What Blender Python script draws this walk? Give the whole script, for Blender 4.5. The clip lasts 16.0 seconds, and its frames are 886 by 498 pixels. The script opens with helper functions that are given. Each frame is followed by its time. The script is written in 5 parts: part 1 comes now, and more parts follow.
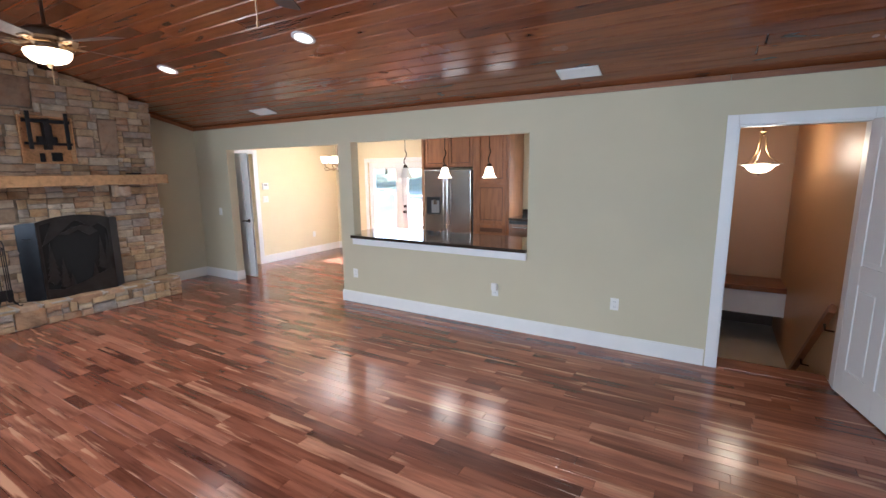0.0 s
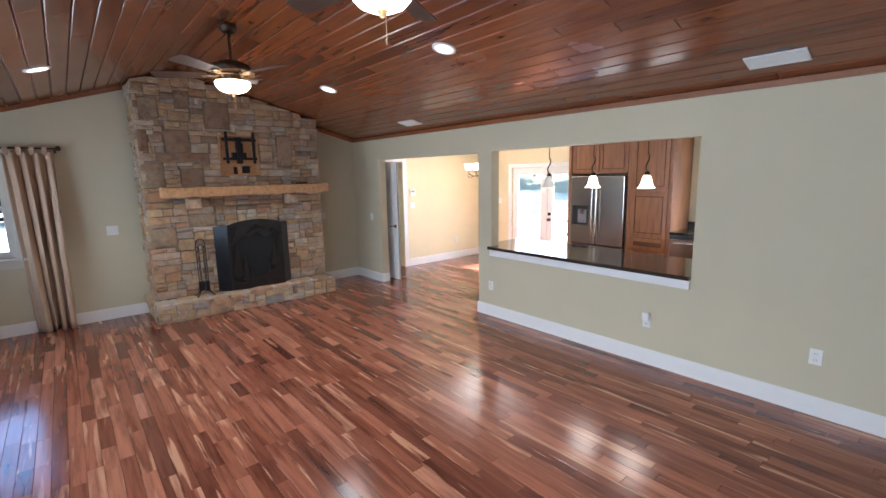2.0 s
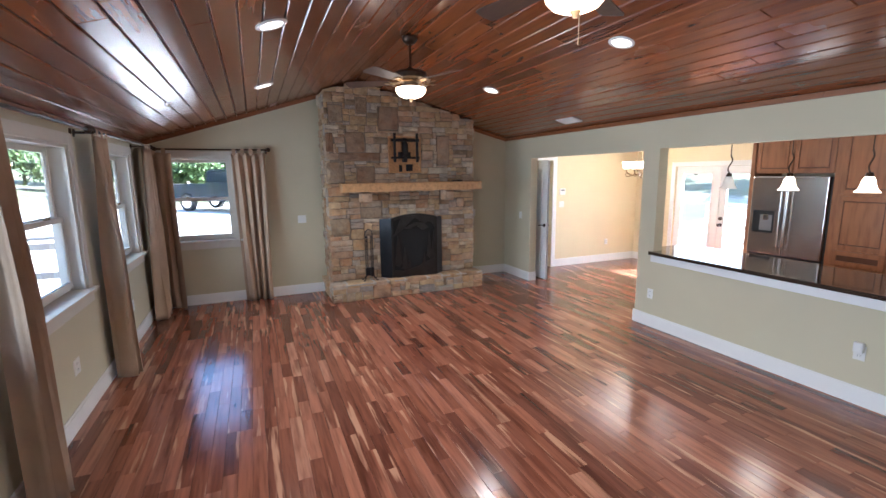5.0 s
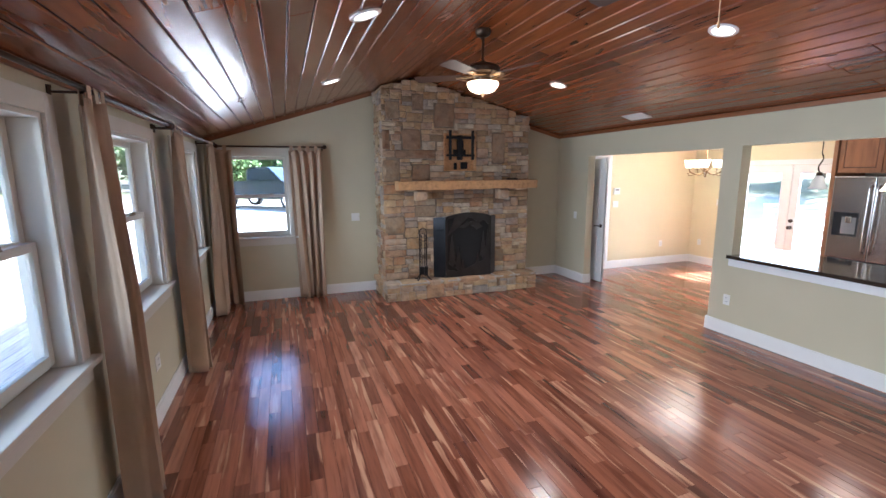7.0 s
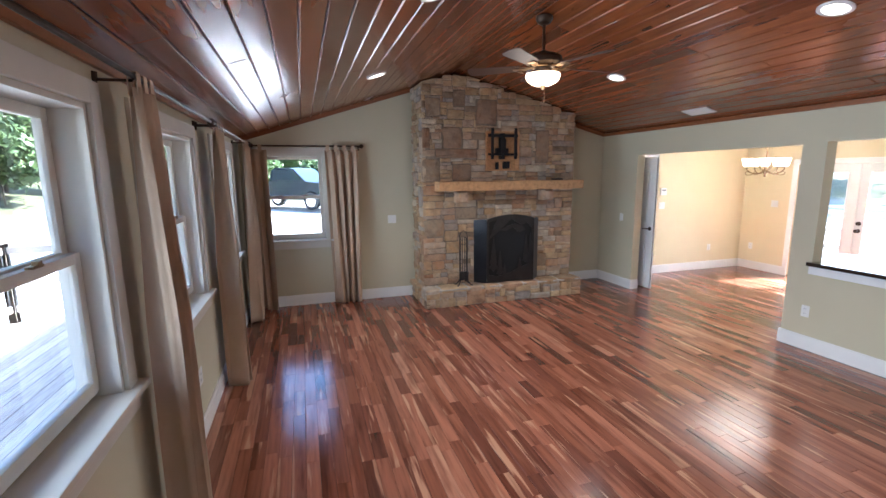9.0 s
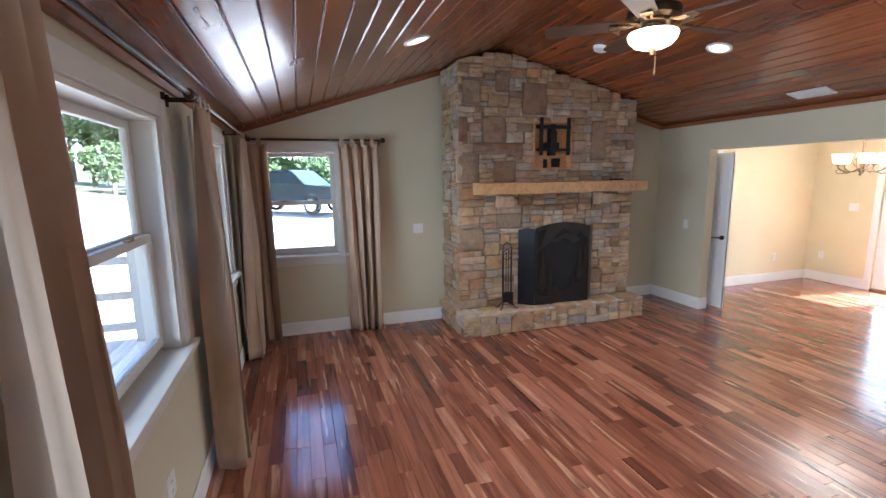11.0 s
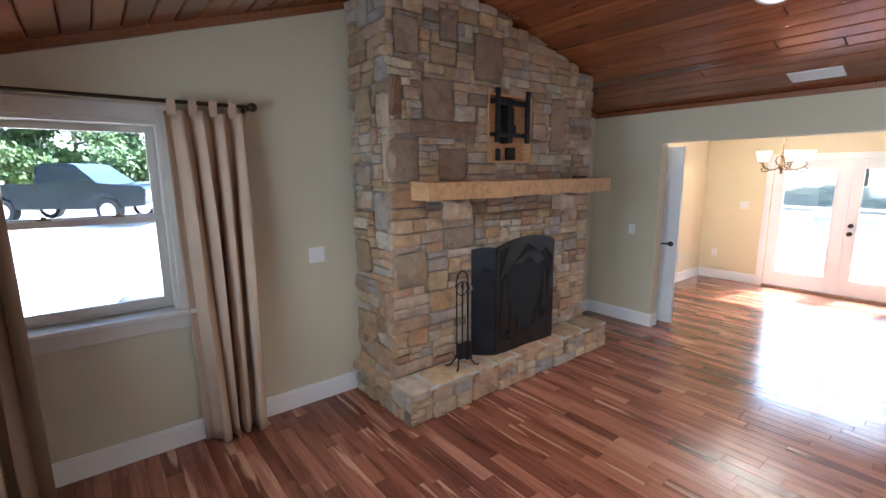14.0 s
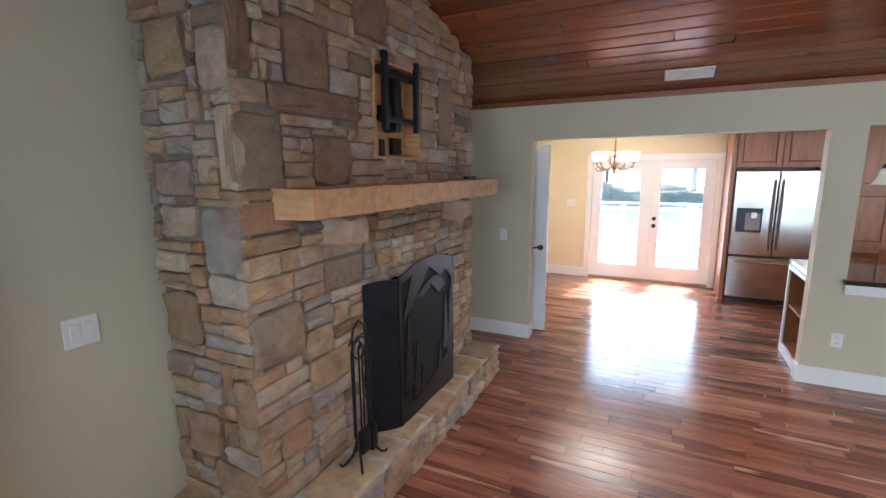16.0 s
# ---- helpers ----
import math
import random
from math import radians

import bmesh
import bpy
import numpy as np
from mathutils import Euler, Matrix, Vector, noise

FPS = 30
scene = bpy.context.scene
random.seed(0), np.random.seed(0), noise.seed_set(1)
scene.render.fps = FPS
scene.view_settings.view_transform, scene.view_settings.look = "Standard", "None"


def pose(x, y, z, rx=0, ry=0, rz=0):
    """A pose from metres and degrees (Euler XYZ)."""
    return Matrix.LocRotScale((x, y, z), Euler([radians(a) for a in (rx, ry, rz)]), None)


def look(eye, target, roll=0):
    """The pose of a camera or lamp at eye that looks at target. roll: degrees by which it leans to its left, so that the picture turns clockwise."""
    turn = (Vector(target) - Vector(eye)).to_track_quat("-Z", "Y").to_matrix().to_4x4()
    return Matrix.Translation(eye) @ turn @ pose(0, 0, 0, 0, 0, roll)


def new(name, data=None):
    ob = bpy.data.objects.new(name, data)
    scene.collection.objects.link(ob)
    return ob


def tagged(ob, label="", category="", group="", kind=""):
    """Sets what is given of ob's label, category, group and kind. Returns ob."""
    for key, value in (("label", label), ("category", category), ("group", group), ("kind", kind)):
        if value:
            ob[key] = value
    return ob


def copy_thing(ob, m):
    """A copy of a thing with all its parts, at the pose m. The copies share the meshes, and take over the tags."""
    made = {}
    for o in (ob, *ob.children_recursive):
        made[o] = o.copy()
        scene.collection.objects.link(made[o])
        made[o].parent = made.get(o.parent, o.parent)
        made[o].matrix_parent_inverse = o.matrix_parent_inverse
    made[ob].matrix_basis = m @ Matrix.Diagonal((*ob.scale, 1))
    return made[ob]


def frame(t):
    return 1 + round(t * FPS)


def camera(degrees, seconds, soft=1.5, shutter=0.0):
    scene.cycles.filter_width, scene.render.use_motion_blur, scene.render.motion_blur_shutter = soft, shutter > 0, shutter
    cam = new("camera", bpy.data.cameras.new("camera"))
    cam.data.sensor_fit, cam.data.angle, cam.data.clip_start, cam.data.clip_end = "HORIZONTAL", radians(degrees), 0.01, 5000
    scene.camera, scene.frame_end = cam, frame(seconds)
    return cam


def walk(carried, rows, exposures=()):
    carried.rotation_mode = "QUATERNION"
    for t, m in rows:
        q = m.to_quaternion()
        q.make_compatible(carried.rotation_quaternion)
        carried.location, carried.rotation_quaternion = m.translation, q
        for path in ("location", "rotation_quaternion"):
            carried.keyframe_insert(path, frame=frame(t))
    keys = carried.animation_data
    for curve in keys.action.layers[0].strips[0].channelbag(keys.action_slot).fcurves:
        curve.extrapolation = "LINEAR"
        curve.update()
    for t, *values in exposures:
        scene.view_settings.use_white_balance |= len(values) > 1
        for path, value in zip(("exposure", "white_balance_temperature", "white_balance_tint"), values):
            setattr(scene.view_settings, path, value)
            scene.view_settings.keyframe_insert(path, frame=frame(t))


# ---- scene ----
cam = camera(89.8, 16.0)
PATH = [
    (0, (0.494, 0.407, 1.686), (-0.516, 2.098, 1.341), -0.6),
    (0.5, (0.461, 0.496, 1.702), (-0.672, 2.108, 1.359), -0.6),
    (1, (0.437, 0.598, 1.725), (-0.848, 2.092, 1.386), -0.5),
    (1.5, (0.421, 0.674, 1.755), (-1.0, 2.041, 1.422), -0.9),
    (2, (0.387, 0.701, 1.785), (-1.118, 1.976, 1.453), -1.1),
    (2.5, (0.374, 0.68, 1.785), (-1.202, 1.867, 1.459), -1.0),
    (3, (0.365, 0.644, 1.791), (-1.275, 1.741, 1.464), -0.9),
    (3.5, (0.354, 0.615, 1.789), (-1.34, 1.625, 1.46), -0.8),
    (4, (0.346, 0.59, 1.789), (-1.396, 1.516, 1.459), -0.7),
    (4.5, (0.331, 0.565, 1.794), (-1.454, 1.403, 1.463), -0.7),
    (5, (0.322, 0.491, 1.803), (-1.495, 1.257, 1.469), -0.7),
    (5.2, (0.26, 0.426, 1.818), (-1.556, 1.191, 1.476), -0.6),
    (7.5, (0.002, 0.126, 1.788), (-1.868, 0.752, 1.455), -0.5),
    (8, (-0.077, 0.093, 1.793), (-1.954, 0.697, 1.46), -0.6),
    (8.5, (-0.184, 0.033, 1.798), (-2.066, 0.621, 1.463), -0.6),
    (9, (-0.368, -0.066, 1.788), (-2.251, 0.521, 1.454), -0.6),
    (9.2, (-0.444, -0.09, 1.769), (-2.329, 0.495, 1.451), -0.9),
    (11.5, (-1.88, -0.21, 1.754), (-3.757, 0.4, 1.432), -0.8),
    (12, (-2.187, -0.218, 1.736), (-4.054, 0.426, 1.42), -0.7),
    (12.5, (-2.541, -0.204, 1.74), (-4.368, 0.543, 1.415), -0.6),
    (13, (-2.851, -0.17, 1.763), (-4.617, 0.705, 1.424), -0.6),
    (13.5, (-3.213, -0.167, 1.756), (-4.882, 0.881, 1.417), -0.7),
    (14, (-3.544, -0.143, 1.75), (-5.092, 1.077, 1.409), -0.5),
    (14.5, (-3.892, -0.076, 1.751), (-5.299, 1.303, 1.409), -0.3),
    (15, (-4.205, 0.004, 1.749), (-5.462, 1.521, 1.407), -0.4),
    (15.5, (-4.495, 0.135, 1.757), (-5.56, 1.792, 1.409), -0.3),
    (16, (-4.709, 0.286, 1.754), (-5.579, 2.052, 1.404), -0.5),
]
walk(cam, [(t, look(eye, target, roll)) for t, eye, target, roll in PATH], [(0, 3.25, 5200, 11), (12.5, 3.25, 5200, 11), (16, 3.0, 5200, 11)])

# ---- light ----
world = bpy.data.worlds.new("sky")
scene.world = world
world.use_nodes = True
wn = world.node_tree
sky = wn.nodes.new("ShaderNodeTexSky")
sky.sky_type, sky.sun_disc = "NISHITA", False
sky.sun_elevation, sky.sun_rotation = radians(50), radians(12)
wn.links.new(sky.outputs[0], wn.nodes["Background"].inputs[0])
wn.nodes["Background"].inputs[1].default_value = 0.15
sun_data = bpy.data.lights.new("sun", "SUN")
sun_data.energy, sun_data.angle, sun_data.color = 4.0, radians(0.6), (1.0, 0.95, 0.86)
sun = new("sun", sun_data)
sun.matrix_world = look((4.2, 20, 24.5), (0, 0, 0))

WARM = (1.0, 0.85, 0.68)


def spot(x, y, z, watts, aim=(0, 0, -1), cone=120, size=0.05):
    d = bpy.data.lights.new("spot_lamp", "SPOT")
    d.energy, d.color, d.spot_size, d.spot_blend, d.shadow_soft_size = watts, WARM, radians(cone), 0.6, size
    o = new("spot_lamp", d)
    o.matrix_world = look((x, y, z), (x + aim[0], y + aim[1], z + aim[2]))
    return o


def bulb(x, y, z, watts, size=0.05, colour=WARM):
    d = bpy.data.lights.new("bulb", "POINT")
    d.energy, d.color, d.shadow_soft_size = watts, colour, size
    o = new("bulb", d)
    o.location = (x, y, z)
    return o


def window_fill(x, y, z, width, height, watts, aim):
    """An area lamp in a window's opening, added to the sky's own light."""
    d = bpy.data.lights.new("window_daylight", "AREA")
    d.shape, d.size, d.size_y, d.energy, d.color, d.spread = "RECTANGLE", width, height, watts, (0.88, 0.96, 1.0), radians(125)
    o = new("window_daylight", d)
    o.matrix_world = look((x, y, z), (x + aim[0], y + aim[1], z + aim[2]))
    return o


# ---- materials ----
def nodes(name):
    m = bpy.data.materials.new(name)
    m.use_nodes = True
    t = m.node_tree
    return m, t, t.nodes["Principled BSDF"]


def noise_node(t, scale, detail=4.0, stretch=(1, 1, 1), coords="Object", rough=0.55):
    tc = t.nodes.new("ShaderNodeTexCoord")
    mp = t.nodes.new("ShaderNodeMapping")
    mp.inputs["Scale"].default_value = stretch
    n = t.nodes.new("ShaderNodeTexNoise")
    n.inputs["Scale"].default_value, n.inputs["Detail"].default_value = scale, detail
    n.inputs["Roughness"].default_value = rough
    t.links.new(tc.outputs[coords], mp.inputs[0])
    t.links.new(mp.outputs[0], n.inputs["Vector"])
    return n, mp


def ramp(t, source, stops):
    r = t.nodes.new("ShaderNodeValToRGB")
    e = r.color_ramp.elements
    while len(e) < len(stops):
        e.new(0.5)
    for el, (p, c) in zip(e, stops):
        el.position, el.color = p, (*c, 1)
    t.links.new(source, r.inputs[0])
    return r


def blend(t, a, b, kind, fac):
    m = t.nodes.new("ShaderNodeMix")
    m.data_type, m.blend_type = "RGBA", kind
    m.inputs[0].default_value = fac
    t.links.new(a, m.inputs[6])
    t.links.new(b, m.inputs[7])
    return m.outputs[2]


def bump(t, b, source, strength, distance):
    n = t.nodes.new("ShaderNodeBump")
    n.inputs["Strength"].default_value, n.inputs["Distance"].default_value = strength, distance
    t.links.new(source, n.inputs["Height"])
    t.links.new(n.outputs[0], b.inputs["Normal"])


def piece_random(t):
    """A number from 0 to 1 that differs from piece to piece."""
    o, g = t.nodes.new("ShaderNodeObjectInfo"), t.nodes.new("ShaderNodeNewGeometry")
    a, f = t.nodes.new("ShaderNodeMath"), t.nodes.new("ShaderNodeMath")
    a.operation, f.operation = "ADD", "FRACT"
    t.links.new(o.outputs["Random"], a.inputs[0])
    t.links.new(g.outputs["Random Per Island"], a.inputs[1])
    t.links.new(a.outputs[0], f.inputs[0])
    return f.outputs[0]


def plain(name, colour, rough=0.5, metal=0.0, vary=0.08, scale=12, bumps=0.0, detail=220, coat=0.0):
    m, t, b = nodes(name)
    n, _ = noise_node(t, scale)
    lo, hi = [c * (1 - vary) for c in colour], [min(1, c * (1 + vary)) for c in colour]
    r = ramp(t, n.outputs[0], [(0.3, lo), (0.7, hi)])
    t.links.new(r.outputs[0], b.inputs["Base Color"])
    b.inputs["Roughness"].default_value, b.inputs["Metallic"].default_value = rough, metal
    b.inputs["Coat Weight"].default_value = coat
    if bumps:
        n2, _ = noise_node(t, detail, 3)
        bump(t, b, n2.outputs[0], bumps, 0.002)
    return m


def wood(name, stops, rough, grain=(1.2, 14, 14), coat=0.0, piece=0.6, knots=False, bumps=0.15, gloss_var=0.08, sap=None):
    """Planks whose colour differs from piece to piece, with grain along x."""
    m, t, b = nodes(name)
    rnd = piece_random(t)
    tone = ramp(t, rnd, stops)
    n, mp = noise_node(t, 3.0, 6, grain)
    shift = t.nodes.new("ShaderNodeVectorMath")
    shift.operation = "SCALE"
    comb = t.nodes.new("ShaderNodeCombineXYZ")
    for i in range(3):
        t.links.new(rnd, comb.inputs[i])
    t.links.new(comb.outputs[0], shift.inputs[0])
    shift.inputs["Scale"].default_value = 37.0
    t.links.new(shift.outputs[0], mp.inputs["Location"])
    g = ramp(t, n.outputs[0], [(0.28, (0.42, 0.38, 0.36)), (0.5, (0.95, 0.95, 0.95)), (0.72, (1.25, 1.2, 1.1))])
    c = blend(t, tone.outputs[0], g.outputs[0], "MULTIPLY", piece)
    if sap:
        k, kp = noise_node(t, 2.0, 3, (0.5, 7, 7))
        t.links.new(shift.outputs[0], kp.inputs["Location"])
        kr = ramp(t, k.outputs[0], [(0.60, (0, 0, 0)), (0.66, (1, 1, 1))])
        pale = t.nodes.new("ShaderNodeMix")
        pale.data_type = "RGBA"
        t.links.new(kr.outputs[0], pale.inputs[0])
        t.links.new(c, pale.inputs[6])
        pale.inputs[7].default_value = (*sap, 1)
        c = pale.outputs[2]
        k2, kp2 = noise_node(t, 1.6, 4, (0.6, 5, 5))
        t.links.new(shift.outputs[0], kp2.inputs["Location"])
        kd = ramp(t, k2.outputs[0], [(0.36, (0.45, 0.36, 0.34)), (0.5, (1, 1, 1))])
        c = blend(t, c, kd.outputs[0], "MULTIPLY", 0.8)
    if knots:
        k, kp = noise_node(t, 2.2, 2, (1.6, 5, 5))
        t.links.new(shift.outputs[0], kp.inputs["Location"])
        kr = ramp(t, k.outputs[0], [(0.66, (1, 1, 1)), (0.74, (0.25, 0.2, 0.18))])
        c = blend(t, c, kr.outputs[0], "MULTIPLY", 0.85)
    t.links.new(c, b.inputs["Base Color"])
    w, _ = noise_node(t, 1.7, 3)
    mr = t.nodes.new("ShaderNodeMapRange")
    mr.inputs["To Min"].default_value, mr.inputs["To Max"].default_value = rough - gloss_var, rough + gloss_var
    t.links.new(w.outputs[0], mr.inputs["Value"])
    t.links.new(mr.outputs[0], b.inputs["Roughness"])
    b.inputs["Coat Weight"].default_value, b.inputs["Coat Roughness"].default_value = coat, 0.12
    bump(t, b, n.outputs[0], bumps, 0.003)
    return m


def stone_material(name, stops):
    m, t, b = nodes(name)
    rnd = piece_random(t)
    tone = ramp(t, rnd, stops)
    far = t.nodes.new("ShaderNodeCombineXYZ")
    for i, k in enumerate((41.0, 67.0, 23.0)):
        q = t.nodes.new("ShaderNodeMath")
        q.operation = "MULTIPLY"
        q.inputs[1].default_value = k
        t.links.new(rnd, q.inputs[0])
        t.links.new(q.outputs[0], far.inputs[i])

    def own(scale, detail, rough=0.55, stretch=(1, 1, 1)):
        n, mp = noise_node(t, scale, detail, stretch, rough=rough)
        t.links.new(far.outputs[0], mp.inputs["Location"])
        return n.outputs[0]

    g = ramp(t, own(9, 8, 0.65), [(0.25, (0.5, 0.45, 0.42)), (0.5, (0.95, 0.92, 0.9)), (0.75, (1.3, 1.24, 1.12))])
    c = blend(t, tone.outputs[0], g.outputs[0], "MULTIPLY", 0.9)
    rust = ramp(t, own(4.0, 5), [(0.5, (1, 1, 1)), (0.66, (0.95, 0.66, 0.42))])
    c = blend(t, c, rust.outputs[0], "MULTIPLY", 0.55)
    pale = ramp(t, own(14, 6, 0.7), [(0.62, (0, 0, 0)), (0.74, (0.14, 0.12, 0.09))])
    c = blend(t, c, pale.outputs[0], "ADD", 0.8)
    t.links.new(c, b.inputs["Base Color"])
    b.inputs["Roughness"].default_value = 0.85
    bump(t, b, own(20, 9, 0.72, (1, 1, 1.8)), 0.85, 0.022)
    return m


def glass_material(name, tint=(1, 1, 1)):
    m, t, b = nodes(name)
    b.inputs["Base Color"].default_value = (*tint, 1)
    b.inputs["Roughness"].default_value, b.inputs["IOR"].default_value = 0.0, 1.45
    b.inputs["Transmission Weight"].default_value = 1.0
    return m


def glow(name, colour, strength):
    m, t, b = nodes(name)
    b.inputs["Base Color"].default_value = (0.9, 0.85, 0.75, 1)
    b.inputs["Emission Color"].default_value = (*colour, 1)
    b.inputs["Emission Strength"].default_value = strength
    b.inputs["Roughness"].default_value = 0.3
    return m


def leaf_material(name, a, b2):
    m, t, b = nodes(name)
    r = ramp(t, piece_random(t), [(0.0, a), (1.0, b2)])
    t.links.new(r.outputs[0], b.inputs["Base Color"])
    b.inputs["Roughness"].default_value = 0.6
    b.inputs["Subsurface Weight"].default_value = 0.0
    return m


WALL = plain("wall_paint", (0.56, 0.51, 0.355), 0.75, vary=0.03, scale=1.5, bumps=0.12, detail=260)
WALL_WARM = plain("warm_wall_paint", (0.72, 0.62, 0.40), 0.75, vary=0.03, scale=1.5, bumps=0.12, detail=260)
WALL_STAIR = plain("stairwell_paint", (0.46, 0.27, 0.13), 0.4, vary=0.03, scale=1.5, bumps=0.12, detail=260)
TRIM = plain("white_trim_paint", (0.80, 0.79, 0.76), 0.4, vary=0.02, scale=6, bumps=0.03)
TRIM_CREAM = plain("cream_window_paint", (0.62, 0.58, 0.50), 0.45, vary=0.03, scale=6)
FLOOR = wood("walnut_floor", [(0.0, (0.11, 0.036, 0.021)), (0.12, (0.155, 0.053, 0.031)), (0.4, (0.21, 0.074, 0.040)), (0.65, (0.26, 0.096, 0.054)),
                              (0.88, (0.31, 0.125, 0.073)), (1.0, (0.39, 0.185, 0.115))], 0.18, (0.7, 13, 13), coat=0.1, piece=0.65, bumps=0.04, sap=(0.42, 0.22, 0.13))
FLOOR_GAP = plain("floor_gap", (0.02, 0.012, 0.008), 0.8)
CEIL = wood("pine_ceiling", [(0.0, (0.125, 0.032, 0.009)), (0.5, (0.19, 0.052, 0.0135)), (1.0, (0.25, 0.075, 0.021))], 0.24, (0.7, 9, 9), coat=0.3, knots=True, bumps=0.08)
CEIL_TRIM = wood("pine_trim", [(0.0, (0.19, 0.065, 0.02)), (1.0, (0.30, 0.115, 0.04))], 0.35, knots=True)
STONE = stone_material("ledge_stone", [(0.0, (0.21, 0.155, 0.10)), (0.14, (0.40, 0.285, 0.155)), (0.3, (0.50, 0.38, 0.225)), (0.44, (0.37, 0.225, 0.13)),
                                       (0.58, (0.52, 0.44, 0.31)), (0.72, (0.31, 0.28, 0.245)), (0.86, (0.43, 0.30, 0.195)), (1.0, (0.46, 0.41, 0.325))])
SLAB = stone_material("brown_slab_stone", [(0.0, (0.22, 0.135, 0.08)), (0.5, (0.28, 0.195, 0.125)), (1.0, (0.31, 0.25, 0.17))])
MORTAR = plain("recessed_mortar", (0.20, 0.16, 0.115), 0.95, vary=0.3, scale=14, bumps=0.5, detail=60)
GROUT = plain("pale_grout", (0.42, 0.38, 0.32), 0.95, vary=0.2, scale=14, bumps=0.5, detail=60)
MANTEL = wood("rough_mantel", [(0.0, (0.44, 0.25, 0.11)), (1.0, (0.48, 0.28, 0.125))], 0.8, (1.2, 7, 7), bumps=0.6)
BLACK = plain("black_iron", (0.018, 0.018, 0.02), 0.45, 0.6, vary=0.3, scale=20)
SCREEN = plain("black_screen_steel", (0.016, 0.017, 0.02), 0.32, 0.5, vary=0.25, scale=6)
MESH = plain("fine_mesh", (0.004, 0.004, 0.004), 0.9, 0.0, vary=0.3, scale=60)
BRONZE = plain("oil_rubbed_bronze", (0.055, 0.035, 0.022), 0.35, 0.8, vary=0.2, scale=20)
BRASS = plain("aged_brass", (0.25, 0.16, 0.08), 0.35, 0.8, vary=0.2, scale=20)
PINE = wood("raw_pine_board", [(0.0, (0.55, 0.29, 0.12)), (1.0, (0.60, 0.33, 0.14))], 0.6, knots=True)
CURTAIN = plain("linen_curtain", (0.47, 0.34, 0.23), 0.95, vary=0.06, scale=4, bumps=0.35, detail=500)
STEEL = plain("stainless_steel", (0.60, 0.565, 0.53), 0.2, 1.0, vary=0.04, scale=3)
DARKPLASTIC = plain("dark_plastic", (0.02, 0.02, 0.022), 0.3)
CABINET = wood("maple_cabinet", [(0.0, (0.31, 0.135, 0.055)), (1.0, (0.37, 0.165, 0.07))], 0.35, (6, 6, 0.8), bumps=0.05)
CABINET_GROOVE = plain("cabinet_groove", (0.12, 0.05, 0.022), 0.5)
CUTOUT = plain("brushed_cutout_steel", (0.05, 0.047, 0.045), 0.34, 0.85, vary=0.2, scale=8)
BLADE = wood("dark_fan_blade", [(0.0, (0.05, 0.025, 0.014)), (1.0, (0.07, 0.035, 0.02))], 0.6)
GRANITE = plain("dark_granite", (0.03, 0.022, 0.016), 0.08, vary=0.7, scale=120, coat=0.5)
PLATE = plain("white_plastic", (0.78, 0.77, 0.73), 0.35, vary=0.02)
SLOT = plain("slot_grey", (0.25, 0.25, 0.25), 0.5)
GLASS = glass_material("window_glass")
FROST = glow("frosted_bowl", (1.0, 0.68, 0.36), 0.8)
SHADE_ON = glow("lit_glass_shade", (1.0, 0.78, 0.50), 0.6)
SHADE_OFF = plain("frosted_glass", (0.75, 0.72, 0.66), 0.25)
LED = glow("downlight_lens", (1.0, 0.85, 0.66), 0.7)
WIRE = plain("galvanised_wire", (0.5, 0.5, 0.48), 0.4, 0.6)
DECKWOOD = wood("weathered_deck", [(0.0, (0.42, 0.37, 0.31)), (1.0, (0.56, 0.50, 0.42))], 0.8, bumps=0.3)
def ground_material():
    """Pale gravel that gives way to leaf litter and low growth up the slopes."""
    m, t, b = nodes("gravel_and_undergrowth")
    n, _ = noise_node(t, 0.8, 6)
    g = ramp(t, n.outputs[0], [(0.3, (0.52, 0.49, 0.43)), (0.7, (0.66, 0.63, 0.57))])
    n2, _ = noise_node(t, 2.2, 8, rough=0.7)
    w = ramp(t, n2.outputs[0], [(0.35, (0.05, 0.07, 0.025)), (0.55, (0.13, 0.13, 0.06)), (0.7, (0.30, 0.25, 0.16))])
    tc, sx = t.nodes.new("ShaderNodeTexCoord"), t.nodes.new("ShaderNodeSeparateXYZ")
    t.links.new(tc.outputs["Object"], sx.inputs[0])
    def grow(out, lo, hi):
        r = t.nodes.new("ShaderNodeMapRange")
        r.inputs["From Min"].default_value, r.inputs["From Max"].default_value = lo, hi
        t.links.new(out, r.inputs["Value"])
        return r.outputs[0]
    def larger(p, q):
        r = t.nodes.new("ShaderNodeMath")
        r.operation = "MAXIMUM"
        t.links.new(p, r.inputs[0]), t.links.new(q, r.inputs[1])
        return r.outputs[0]
    f = larger(larger(grow(sx.outputs[1], -6.5, -9.5), grow(sx.outputs[1], 18.0, 21.0)), grow(sx.outputs[0], -27.0, -30.0))
    mx = t.nodes.new("ShaderNodeMix")
    mx.data_type = "RGBA"
    t.links.new(f, mx.inputs[0]), t.links.new(g.outputs[0], mx.inputs[6]), t.links.new(w.outputs[0], mx.inputs[7])
    t.links.new(mx.outputs[2], b.inputs["Base Color"])
    b.inputs["Roughness"].default_value = 0.95
    bump(t, b, n2.outputs[0], 0.6, 0.05)
    return m


